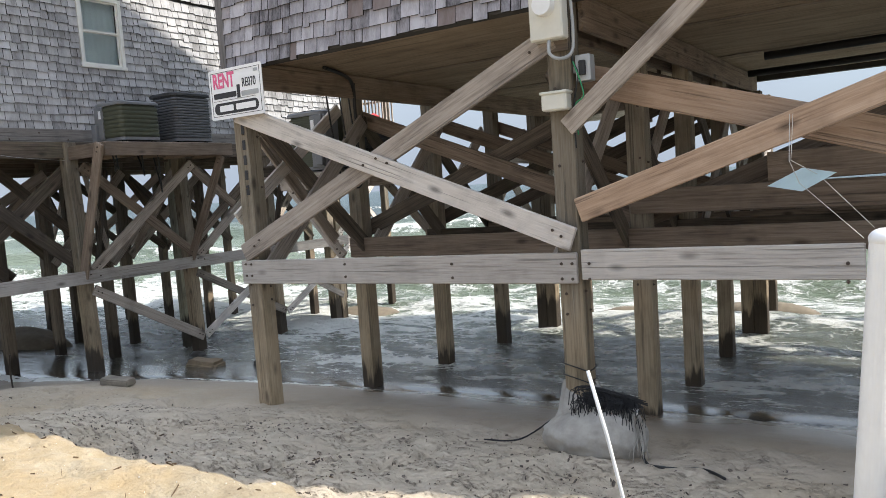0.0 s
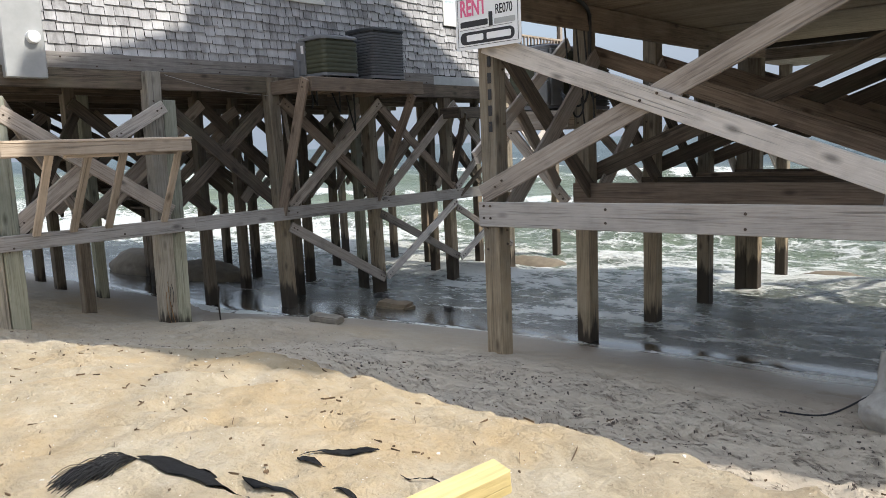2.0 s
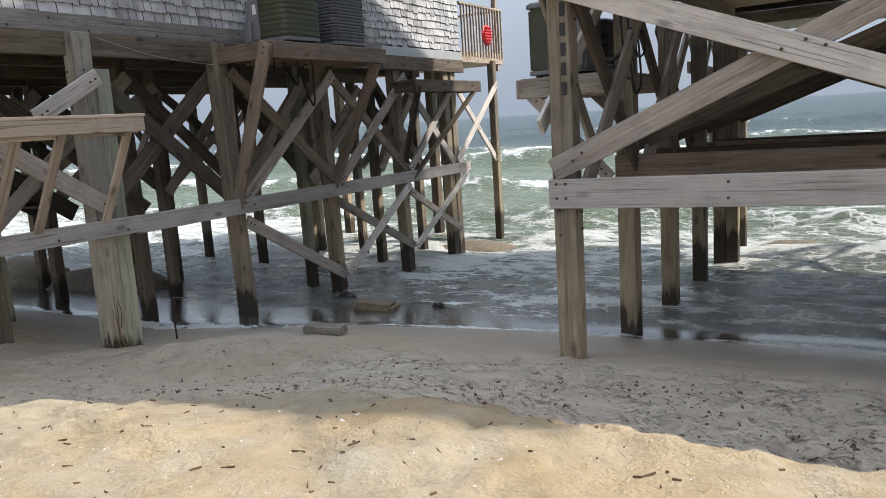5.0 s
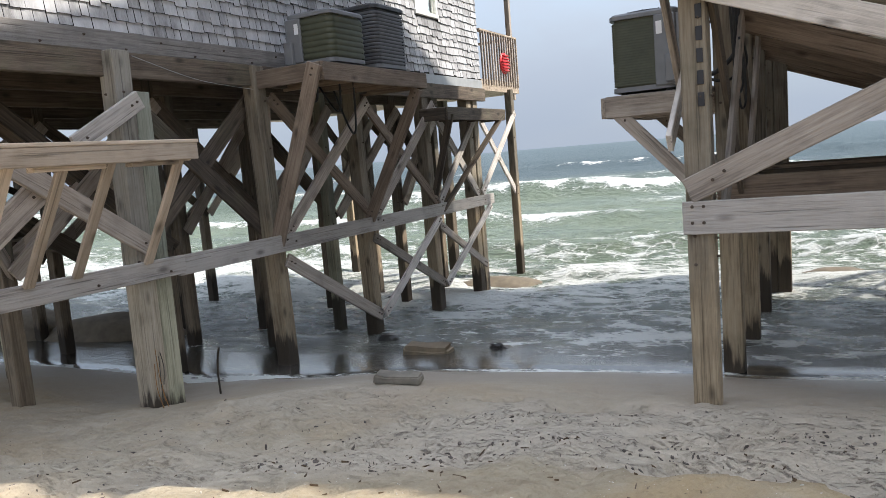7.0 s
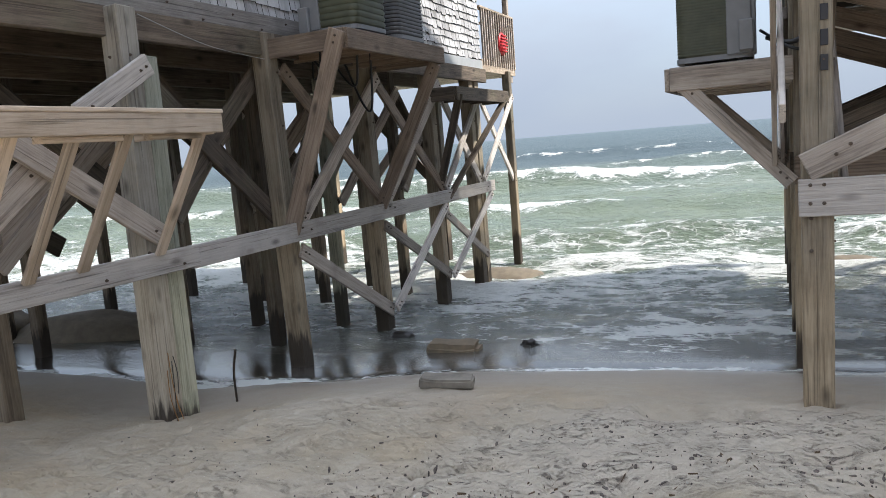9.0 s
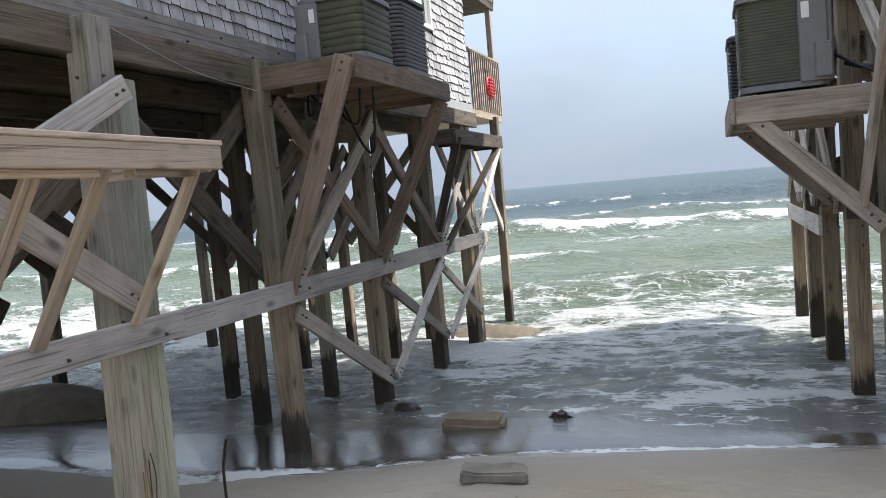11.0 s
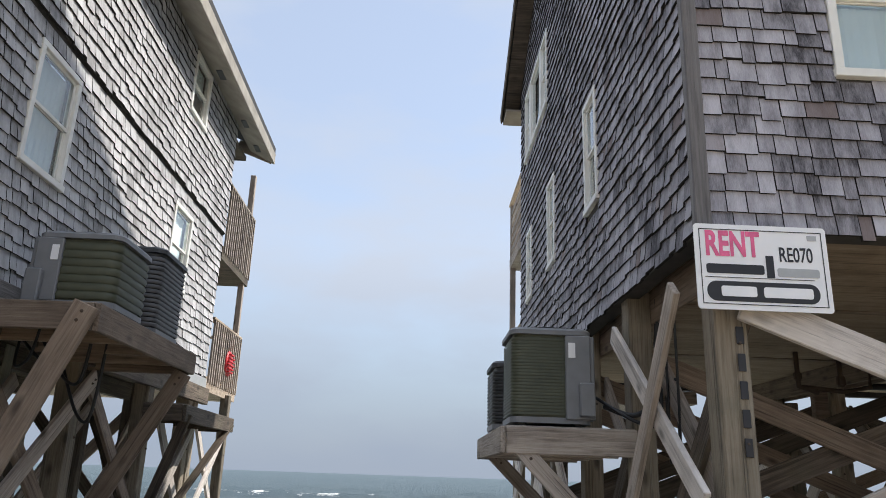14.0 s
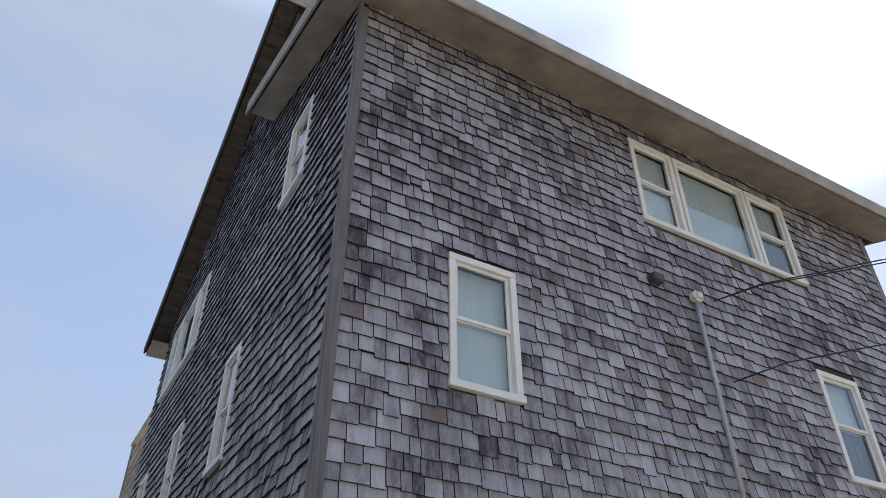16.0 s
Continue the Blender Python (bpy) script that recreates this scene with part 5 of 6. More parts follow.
def air_conditioner(label, x, y, z, sx, sy, h, body_mat, ribs, hand=1, panel=True, rad=0.09):
    """An outdoor condenser: louvred coil wraps, corner service panel, cap with a fan guard, feet."""
    a = thing("air_conditioner", label, "air conditioner", (x, y, z), "outdoor air conditioners")
    part("base_pan", rounded_box(sx, sy, 0.03, 0.075, rad), AC_GREY, a)
    part("coil", rounded_box(sx - 0.05, sy - 0.05, 0.075, h - 0.03, rad), AC_DARK if ribs == 15 else body_mat, a)
    for k in range(ribs):
        z0 = 0.09 + (h - 0.15) * k / ribs
        bm = bmesh.new()
        d = (h - 0.15) / ribs
        lo = [bm.verts.new((px, py, z0)) for px, py in rounded_outline(sx - 0.012, sy - 0.012, rad)]
        mi = [bm.verts.new((px, py, z0 + d * 0.5)) for px, py in rounded_outline(sx + (0.008 if ribs < 20 else -0.008), sy + (0.008 if ribs < 20 else -0.008), rad)]
        hi = [bm.verts.new((px, py, z0 + d * (0.8 if ribs == 15 else 0.97))) for px, py in rounded_outline(sx - 0.02, sy - 0.02, rad)]
        for r0, r1 in ((lo, mi), (mi, hi)):
            for q in range(len(r0)):
                w = (q + 1) % len(r0)
                bm.faces.new((r0[q], r0[w], r1[w], r1[q]))
        part("louver", bm, body_mat, a, smooth=True)
    part("cap", rounded_box(sx + 0.02, sy + 0.02, h - 0.035, h, rad, lip=0.02), AC_GREY if ribs != 15 else AC_DARK, a)
    bm = bmesh.new()
    for rr in (0.10, 0.16, 0.22, 0.28):
        t = [bm.verts.new(((rr + 0.006 * math.cos(v)) * math.cos(u), (rr + 0.006 * math.cos(v)) * math.sin(u), h + 0.045 + 0.006 * math.sin(v) - 0.4 * (rr - 0.1) ** 2)) for u in np.linspace(0, 2 * math.pi, 24, endpoint=False) for v in (0, 2.1, 4.2)]
        for i in range(24):
            for j in range(3):
                bm.faces.new((t[i * 3 + j], t[(i + 1) % 24 * 3 + j], t[(i + 1) % 24 * 3 + (j + 1) % 3], t[i * 3 + (j + 1) % 3]))
    for k in range(12):
        u = 2 * math.pi * k / 12
        bm2 = block(0.30, 0.008, 0.008, 0, (0.15, 0, h + 0.032))
        bm2.transform(Matrix.Rotation(u, 4, "Z"))
        tmp = bpy.data.meshes.new("tmp")
        bm2.to_mesh(tmp)
        bm2.free()
        bm.from_mesh(tmp)
        bpy.data.meshes.remove(tmp)
    part("fan_guard", bm, BLACK, a)
    if panel:
        part("service_panel", block(0.20, 0.04, h - 0.10, 0.008, (hand * (sx / 2 - 0.11), -sy / 2 - 0.004, h / 2 + 0.01)), AC_GREY, a, "grey steel service panel")
        part("service_panel", block(0.04, 0.26, h - 0.10, 0.008, (hand * (sx / 2 + 0.006), -sy / 2 + 0.13, h / 2 + 0.01)), AC_GREY, a)
        part("rating_label", block(0.055, 0.004, 0.12, 0, (hand * (sx / 2 - 0.16), -sy / 2 - 0.027, h - 0.16)), SIGN_WHITE, a, "white rating label")
        part("rating_label", block(0.045, 0.004, 0.05, 0, (hand * (sx / 2 - 0.05), -sy / 2 - 0.027, 0.2)), SIGN_WHITE, a)
        part("valve_cover", block(0.12, 0.06, 0.26, 0.01, (hand * (sx / 2 - 0.05), -sy / 2 - 0.05, h * 0.28)), AC_GREY, a)
    for dx in (-1, 1):
        for dy in (-1, 1):
            part("foot", block(0.06, 0.06, 0.035, 0.005, (dx * (sx / 2 - 0.1), dy * (sy / 2 - 0.1), 0.0175)), BLACK, a)
    return a


air_conditioner("olive-green louvred outdoor air conditioner on a timber platform", -10.34, 7.17, 3.08, 0.64, 0.70, 0.60, AC_GREEN, 7, hand=-1)
air_conditioner("slate-grey ribbed outdoor air conditioner on a timber platform", -10.38, 8.20, 3.08, 0.66, 0.74, 0.80, AC_RIB, 15, panel=False)
air_conditioner("olive outdoor air conditioner with grey service panel on a platform", -6.63, 7.45, 2.37, 0.64, 0.66, 0.76, AC_GREEN, 24)
air_conditioner("charcoal outdoor air conditioner behind another on a platform", -6.68, 8.36, 2.37, 0.64, 0.66, 0.62, AC_DARK, 15, panel=False)



# ---- rental sign ----
def text_part(parent, words, size, at, mat, squeeze=1.0, bold=0.0):
    cu = bpy.data.curves.new("lettering", "FONT")
    cu.body, cu.size, cu.extrude, cu.offset = words, size, 0.0015, bold
    tmp = bpy.data.objects.new("lettering", cu)
    scene.collection.objects.link(tmp)
    me = bpy.data.meshes.new_from_object(tmp.evaluated_get(bpy.context.evaluated_depsgraph_get()))
    bpy.data.objects.remove(tmp)
    me.materials.clear()
    ob = link_mesh("lettering", me, mat, parent)
    ob.matrix_basis = Matrix.Translation(at) @ pose(0, 0, 0, 90) @ Matrix.Diagonal((squeeze, 1, 1, 1))
    return ob


S = thing("rental_sign", "white rental sign with pink and black lettering on the corner post", "sign", (-6.14, 5.235, 2.915))


def slab_round(w, h, rad, t, at, seg=5):
    bm = bmesh.new()
    o = rounded_outline(w, h, rad, seg)
    f0 = [bm.verts.new((at[0] + x, at[1], at[2] + z)) for x, z in o]
    f1 = [bm.verts.new((at[0] + x, at[1] + t, at[2] + z)) for x, z in o]
    bm.faces.new(f0)
    bm.faces.new(f1[::-1])
    for i in range(len(o)):
        j = (i + 1) % len(o)
        bm.faces.new((f0[i], f0[j], f1[j], f1[i]))
    bmesh.ops.recalc_face_normals(bm, faces=bm.faces[:])
    return bm


SW, SH = 0.765, 0.50
part("panel", slab_round(SW, SH, 0.02, 0.008, (SW / 2, 0, SH / 2)), SIGN_WHITE, S)
for x0, x1, z0, z1 in ((0.03, SW - 0.03, SH - 0.034, SH - 0.030), (0.03, SW - 0.03, 0.030, 0.034), (0.028, 0.032, 0.03, SH - 0.03), (SW - 0.032, SW - 0.028, 0.03, SH - 0.03)):
    part("border_line", block(x1 - x0, 0.003, z1 - z0, 0, ((x0 + x1) / 2, -0.002, (z0 + z1) / 2)), INK, S)
text_part(S, "RENT", 0.205, (0.058, -0.002, 0.315), PINK, 0.62, 0.006)
text_part(S, "RE070", 0.122, (0.480, -0.002, 0.290), INK, 0.62, 0.001)
# trade name and number: plain shapes
part("name_bar", slab_round(0.33, 0.055, 0.012, 0.003, (0.225, -0.0025, 0.235)), INK, S)
part("emblem", block(0.045, 0.003, 0.13, 0.001, (0.425, -0.002, 0.255)), INK, S)
part("name_bar", slab_round(0.24, 0.05, 0.012, 0.003, (0.585, -0.0025, 0.225)), GALV, S)
part("rule_line", block(0.62, 0.003, 0.003, 0, (0.36, -0.002, 0.185)), INK, S)
part("number_plaque", slab_round(0.64, 0.115, 0.055, 0.003, (0.375, -0.0025, 0.105)), INK, S)
part("number_bar", slab_round(0.20, 0.06, 0.012, 0.003, (0.235, -0.0055, 0.105)), SIGN_WHITE, S)
part("number_bar", slab_round(0.28, 0.06, 0.012, 0.003, (0.515, -0.0055, 0.105)), SIGN_WHITE, S)
part("mark", block(0.055, 0.003, 0.03, 0.001, (0.68, -0.002, 0.435)), GALV, S)
part("backing_batten", block(0.09, 0.075, 0.42, 0.004, (0.24, 0.048, 0.26)), WOOD_DARK, S)
# the post's digits are plain black bars
H = thing("number_marks", "column of black bars on the corner post", "number marks", (-5.862, 5.372, 1.9))
for k in range(5):
    part("digit_bar", block(0.045, 0.006, 0.10, 0.004, (0, 0, 0.90 - k * 0.155)), INK, H)

# ---- electric service on the middle post ----
M = thing("electric_meter", "cream electric meter box on the middle post", "electric meter", (-2.35, 5.24, 3.12))
part("box", block(0.27, 0.12, 0.52, 0.012, (0, 0.04, 0.26)), CREAM, M)
bm = bmesh.new()
bmesh.ops.create_cone(bm, cap_ends=True, segments=28, radius1=0.085, radius2=0.075, depth=0.07, matrix=Matrix.Translation((0, -0.05, 0.25)) @ pose(0, 0, 0, 90))
part("meter_dial", bm, WHITE, M, "round glassy meter dial", smooth=False)
part("backing", block(0.24, 0.034, 0.6, 0.004, (0, 0.117, 0.22)), WOOD_DARK, M)
J = thing("junction_box", "pale cream junction box strapped to the post", "junction box", (-2.34, 5.30, 2.60))
part("box", block(0.21, 0.11, 0.13, 0.012, (0, 0.02, 0.06)), CREAM, J)
part("lid", block(0.23, 0.13, 0.025, 0.008, (0, 0.02, 0.13)), CREAM, J)
K = thing("switch_box", "open grey electrical switch box beside the post", "switch box", (-2.14, 5.44, 2.80))
part("box", block(0.12, 0.10, 0.20, 0.006, (0, 0, 0.1)), GALV, K)
part("breaker", block(0.05, 0.03, 0.11, 0.004, (0, -0.06, 0.1)), BLACK, K)
part("bracket", block(0.08, 0.05, 0.05, 0.004, (-0.075, 0.02, 0.1)), GALV, K)
c = tube("conduit_loop", curve_pts([(-2.34, 5.26, 3.14), (-2.33, 5.22, 3.02), (-2.26, 5.24, 2.97), (-2.20, 5.34, 3.02), (-2.19, 5.36, 3.2), (-2.2, 5.36, 3.45)]), 0.014, GALV)
tagged(c, "grey flexible conduit looping under the meter", "conduit")
c = tube("cable", curve_pts([(-2.2, 5.37, 3.42), (-2.21, 5.36, 3.0), (-2.17, 5.36, 2.85), (-2.22, 5.365, 2.6), (-2.215, 5.365, 2.3)]), 0.007, BLACK)
tagged(c, "thin black cable hanging down the post", "cable")
c = tube("ground_wire", curve_pts([(-2.2, 5.35, 2.95), (-2.12, 5.33, 2.7), (-2.2, 5.35, 2.62), (-2.19, 5.36, 2.4)]), 0.005, plain("green_wire", (0.03, 0.30, 0.12), 0.5))
tagged(c, "thin green ground wire on the post", "wire")
mast = tube("service_conduit", [(-2.335, 5.29, 3.63), (-2.335, 5.29, 6.02)], 0.024, GALV, segs=10)
tagged(mast, "grey service conduit running up the shingled wall", "conduit")
w = thing("weatherhead", "cream service head on the shingled wall", "service head", (-2.335, 5.28, 6.02))
part("hood", block(0.13, 0.11, 0.12, 0.03, (0, 0, 0.05), seg=3), CREAM, w)
for k, (end, sag) in enumerate((((6.5, -3.0, 8.6), 0.5), ((6.5, -3.4, 8.2), 0.35), ((6.0, -4.0, 6.6), 0.2))):
    a, b = Vector((-2.30, 5.25, 6.05 - (0.85 if k == 2 else 0))), Vector(end)
    pts = [a + Vector((0, -0.12, -0.1))] + [a.lerp(b, t) + Vector((0, -0.1, -sag * 4 * t * (1 - t))) for t in np.linspace(0.04, 1, 18)]
    c = tube("service_cable", pts, 0.007, BLACK)
    tagged(c, "black overhead service cable", "cable")
v = thing("wall_vent", "small dark hooded wall vent", "vent", (-2.83, 5.33, 6.08))
part("hood", block(0.14, 0.12, 0.10, 0.015, (0, -0.03, 0.05)), AC_DARK, v)
# service of the grey house
G = thing("electrical_cabinet", "large pale grey electric meter cabinet on the grey house", "cabinet", (-10.93, 3.02, 3.0))
part("cabinet", block(0.22, 0.46, 0.90, 0.012, (0, 0, 0.45)), GALV, G)
bm = bmesh.new()
bmesh.ops.create_cone(bm, cap_ends=True, segments=24, radius1=0.08, radius2=0.07, depth=0.07, matrix=Matrix.Translation((0.14, 0.1, 0.47)) @ pose(0, 0, 0, 0, 90))
part("meter_dial", bm, WHITE, G)
c = tube("cable", curve_pts([(-10.93, 2.75, 3.5), (-10.9, 2.62, 3.2), (-10.92, 2.66, 2.9), (-10.85, 2.70, 2.75)]), 0.009, BLACK)
tagged(c, "black cable beside the electric panel", "cable")
# lines under the houses
c = tube("refrigerant_line", curve_pts([(-6.2, 7.2, 2.55), (-5.98, 7.05, 2.48), (-5.78, 7.1, 2.7), (-5.78, 7.12, 3.1), (-5.72, 7.0, 3.42), (-5.5, 6.3, 3.47)]), 0.022, BLACK)
tagged(c, "black insulated line set from the air conditioner", "pipe")
c = tube("refrigerant_line", curve_pts([(-6.25, 7.25, 2.62), (-6.0, 6.98, 2.42), (-5.80, 7.05, 2.45), (-5.77, 7.11, 2.9), (-5.75, 7.1, 3.40)]), 0.014, BLACK)
tagged(c, "black insulated line set from the air conditioner", "pipe")
for y, x0 in ((11.7, -2.1), (10.0, -1.6)):
    c = tube("waste_pipe", [(x0, y, 3.40), (1.1, y, 3.42)], 0.05, BLACK, segs=12)
    tagged(c, "black drain pipe slung under the floor", "pipe")
c = tube("cable", curve_pts([(-10.88, 4.75, 3.11), (-10.9, 5.6, 2.93), (-10.9, 6.55, 2.86)]), 0.003, GALV)
tagged(c, "slack white cable under the grey house", "cable")
c = tube("cable", curve_pts([(-10.6, 7.0, 3.0), (-10.7, 7.1, 2.75), (-10.85, 7.2, 2.7), (-10.9, 7.3, 2.95)]), 0.012, BLACK)
tagged(c, "black line hanging under the platform", "cable")

P = thing("plumbing", "rusty water pipes with valves hung under the stained floor", "pipes", (-3.1, 9.7, 3.1))
tube("riser", [(-0.22, 0, 0.4), (-0.22, 0, 0.0), (0.0, 0, -0.06)], 0.028, STEEL, P, segs=10)
tube("riser", [(0.28, 0, 0.4), (0.28, 0, 0.02)], 0.028, STEEL, P, segs=10)
tube("header", [(-0.22, 0, 0.0), (0.3, 0, -0.04), (0.62, 0, 0.02), (0.62, 0, 0.4)], 0.026, STEEL, P, segs=10)
part("valve", block(0.09, 0.07, 0.12, 0.015, (0.28, 0, 0.08), seg=2), STEEL, P)
part("valve", block(0.08, 0.07, 0.10, 0.015, (-0.22, 0, 0.12), seg=2), STEEL, P)
part("bearer", block(0.16, 0.10, 0.34, 0.006, (0.05, 0.09, -0.2)), WOOD_BROWN, P)
for y0, dip in ((6.9, 0.26), (7.35, 0.36), (7.65, 0.62)):
    c = tube("refrigerant_line", curve_pts([(-10.35, y0, 2.98), (-10.42, y0 + 0.06, 2.98 - dip), (-10.62, y0 + 0.2, 2.98 - 0.9 * dip), (-10.9, y0 + 0.3, 2.98)]), 0.014, BLACK)
    tagged(c, "black line set sagging below the timber platform", "pipe")
for k, (y0, low) in enumerate(((6.62, 2.3), (6.85, 2.18), (7.02, 2.5))):
    c = tube("cable", curve_pts([(-5.80, y0, 3.4), (-5.78, y0 + 0.05, 2.8), (-5.76, y0 + 0.12, low), (-5.72, y0 + 0.25, low + 0.06), (-5.74, y0 + 0.22, 2.75)]), 0.011, BLACK)
    tagged(c, "black cable looping down beside an inner piling", "cable")

# red plastic thing hung in the balcony
R = thing("life_ring", "round red ribbed plastic thing hung on the balcony balusters", "float", (-11.0, 14.25, 3.72))
bm = bmesh.new()
bmesh.ops.create_uvsphere(bm, u_segments=20, v_segments=10, radius=0.22)
bmesh.ops.scale(bm, vec=(0.22, 1, 1), verts=bm.verts[:])
part("shell", bm, RED, R, smooth=True)
for k in range(6):
    part("rib", block(0.05, 0.40 - 0.06 * abs(k - 2.5), 0.025, 0.006, (0.04, 0, -0.15 + 0.06 * k)), RED, R)

# ---- sand-level things ----
def gz(x, y):
    return ground_at(x, y)


def lump(name, label, category, at, size, mat, seed, sub=4, rough=0.12, flat=0.35, turn=0):
    """A sagging or broken mass, uneven all over and flat below."""
    bm = bmesh.new()
    bmesh.ops.create_icosphere(bm, subdivisions=sub, radius=1)
    for vtx in bm.verts:
        d = noise.fractal(vtx.co * 1.6 + Vector((seed * 3.1, 0, 0)), 0.9, 2.0, 4) * rough
        vtx.co *= 1 + d
        if vtx.co.z < -flat:
            vtx.co.z = -flat + (vtx.co.z + flat) * 0.1
    bmesh.ops.scale(bm, vec=size, verts=bm.verts[:])
    ob = part(name, bm, mat, smooth=True)
    ob.matrix_basis = pose(*at, 0, 0, turn)
    return tagged(ob, label, category)


bag = thing("sandbag", "slumped white woven sandbag tied round the middle post", "sandbag", (-2.15, 5.25, gz(-2.15, 5.25)))
bm = bmesh.new()
bmesh.ops.create_icosphere(bm, subdivisions=5, radius=1)
for vtx in bm.verts:
    c = vtx.co
    ang = math.atan2(c.y, c.x)
    fold = 0.05 * abs(math.sin(ang * 8 + 2.5 * c.z)) ** 0.5 * max(0, c.z + 0.2) + 0.02 * math.sin(ang * 23 + 4 * c.z) * max(0, c.z + 0.1) + 0.06 * noise.fractal(c * 2.2, 0.8, 2.0, 4)
    c *= 1 + fold
    c.z = max(c.z, -0.5)
    if c.z > 0.1:
        c.z = 0.1 + (c.z - 0.1) * (0.9 + 0.4 * c.x)
bmesh.ops.scale(bm, vec=(0.41, 0.28, 0.235), verts=bm.verts[:])
bmesh.ops.translate(bm, vec=(0, 0, 0.12), verts=bm.verts[:])
part("sack", bm, BAGCLOTH, bag, smooth=True)
rnd = random.Random(5)
bm = bmesh.new()
rings = []
for i in range(9):
    q = i / 8
    ring = []
    for k in range(48):
        ang = 2 * math.pi * k / 48
        rad = (0.27 - 0.14 * q ** 0.7) * (1 + 0.10 * math.sin(ang * 9 + 4 * q) + 0.06 * math.sin(ang * 17 + 2))
        top = 0.16 + 0.32 * q * (0.85 + 0.15 * math.sin(ang * 2 + 1))
        ring.append(bm.verts.new((-0.16 * (0.4 + 0.6 * q) - 0.02 + rad * math.cos(ang), 0.06 + 0.165 * q + 0.75 * rad * math.sin(ang), top)))
    rings.append(ring)
for r0, r1 in zip(rings, rings[1:]):
    for k in range(48):
        bm.faces.new((r0[k], r0[(k + 1) % 48], r1[(k + 1) % 48], r1[k]))
part("tied_neck", bm, BAGCLOTH, bag, smooth=True)
for k in range(26):
    a = rnd.uniform(0.30, 0.44)
    pts = curve_pts([(a - 0.05, -0.05, 0.34), (a, -0.10, 0.2), (a + rnd.uniform(-0.03, 0.05), -0.14 + rnd.uniform(-0.05, 0.05), rnd.uniform(0.02, 0.12))], 4)
    tube("frayed_strip", pts, 0.003, BAGCLOTH, bag, segs=4)
net = thing("fishing_net", "tangle of black netting wrapped round the post above the sandbag", "net", (-2.02, 5.28, gz(-2.1, 5.3) + 0.40))
bm = bmesh.new()
bmesh.ops.create_icosphere(bm, subdivisions=4, radius=1)
for vtx in bm.verts:
    vtx.co *= 1 + 0.55 * noise.fractal(vtx.co * 2.5, 0.7, 2.2, 5)
bmesh.ops.scale(bm, vec=(0.20, 0.10, 0.055), verts=bm.verts[:])
part("wad", bm, NETTING, net)
for k in range(190):
    p0 = Vector((rnd.uniform(-0.26, 0.24), rnd.uniform(-0.10, 0.02), rnd.uniform(-0.02, 0.07)))
    p1 = p0 + Vector((rnd.uniform(-0.05, 0.06), rnd.uniform(-0.08, -0.01), rnd.uniform(-0.03, 0.05)))
    p2 = p1 + Vector((rnd.uniform(-0.04, 0.06), rnd.uniform(-0.05, 0.0), rnd.uniform(-0.20, -0.05)))
    tube("strand", curve_pts([p0, p1, p2], 4), rnd.uniform(0.0015, 0.0035), NETTING, net, segs=4)
for k in range(14):
    p0 = Vector((rnd.uniform(-0.34, -0.1), rnd.uniform(-0.02, 0.06), rnd.uniform(0.04, 0.10)))
    p1 = Vector((rnd.uniform(-0.1, 0.1), -0.06, rnd.uniform(0.06, 0.13)))
    tube("strand", curve_pts([p0, p0.lerp(p1, 0.5) + Vector((0, -0.04, 0.03)), p1 + Vector((0.22, 0, -0.06))], 4), 0.004, NETTING, net, segs=4)
for z in (0.13, 0.22):
    tube("strand", [(-0.31 + 0.105 * max(-1, min(1, 1.5 * math.cos(q))), 0.195 + 0.105 * max(-1, min(1, 1.5 * math.sin(q))), z - 0.04 * math.cos(q)) for q in np.linspace(0, 2 * math.pi, 28)], 0.005, NETTING, net, segs=5)
c = tube("rope", curve_pts([(-1.75, 5.2, gz(-1.8, 5.2) + 0.3), (-1.72, 5.12, 0.02 + gz(-1.7, 5.1)), (-1.55, 5.0, gz(-1.5, 5.0) + 0.015), (-1.3, 5.1, gz(-1.3, 5.1) + 0.012), (-1.12, 4.95, gz(-1.1, 4.95) + 0.012)]), 0.011, BLACK)
tagged(c, "black rope trailing across the sand", "rope")
c = tube("rope", curve_pts([(-2.5, 5.25, gz(-2.5, 5.2) + 0.2), (-2.75, 5.15, gz(-2.7, 5.1) + 0.03), (-3.05, 5.1, gz(-3, 5.1) + 0.008)]), 0.007, NETTING)
tagged(c, "dark frayed rope trailing from the sandbag", "rope")
pv = tube("plastic_pipe", [(-1.37, 3.31, 1.14), (-1.29, 3.31, 0.83), (-1.22, 3.30, 0.53), (-1.13, 3.30, 0.1)], 0.0095, WHITE, segs=10)
tagged(pv, "thin white plastic pipe leaning in the sand", "pipe")
bo = thing("bollard", "white capped plastic post standing in the sand", "post", (-0.165, 2.6, 0.80))
bo.rotation_euler = (0, radians(4), 0)
bm = bmesh.new()
bmesh.ops.create_cone(bm, cap_ends=True, segments=28, radius1=0.044, radius2=0.044, depth=2.0, matrix=Matrix.Translation((0, 0, 0.03)))
part("shaft", bm, WHITE, bo, smooth=False)
bm = bmesh.new()
bmesh.ops.create_uvsphere(bm, u_segments=24, v_segments=10, radius=0.047)
bmesh.ops.scale(bm, vec=(1, 1, 0.75), verts=bm.verts[:])
bmesh.ops.translate(bm, vec=(0, 0, 1.03), verts=bm.verts[:])
part("cap", bm, WHITE, bo, smooth=True)
cd = thing("hanging_sheet", "pale blue-green sheet hanging by white strings from a brace", "sheet", (-0.62, 5.0, 1.97))
bm = bmesh.new()
for v in ((-0.19, 0, -0.03), (0.02, -0.1, -0.07), (0.20, 0, 0.03), (0.0, 0.1, 0.07)):
    bm.verts.new(v)
bm.faces.new(bm.verts[:])
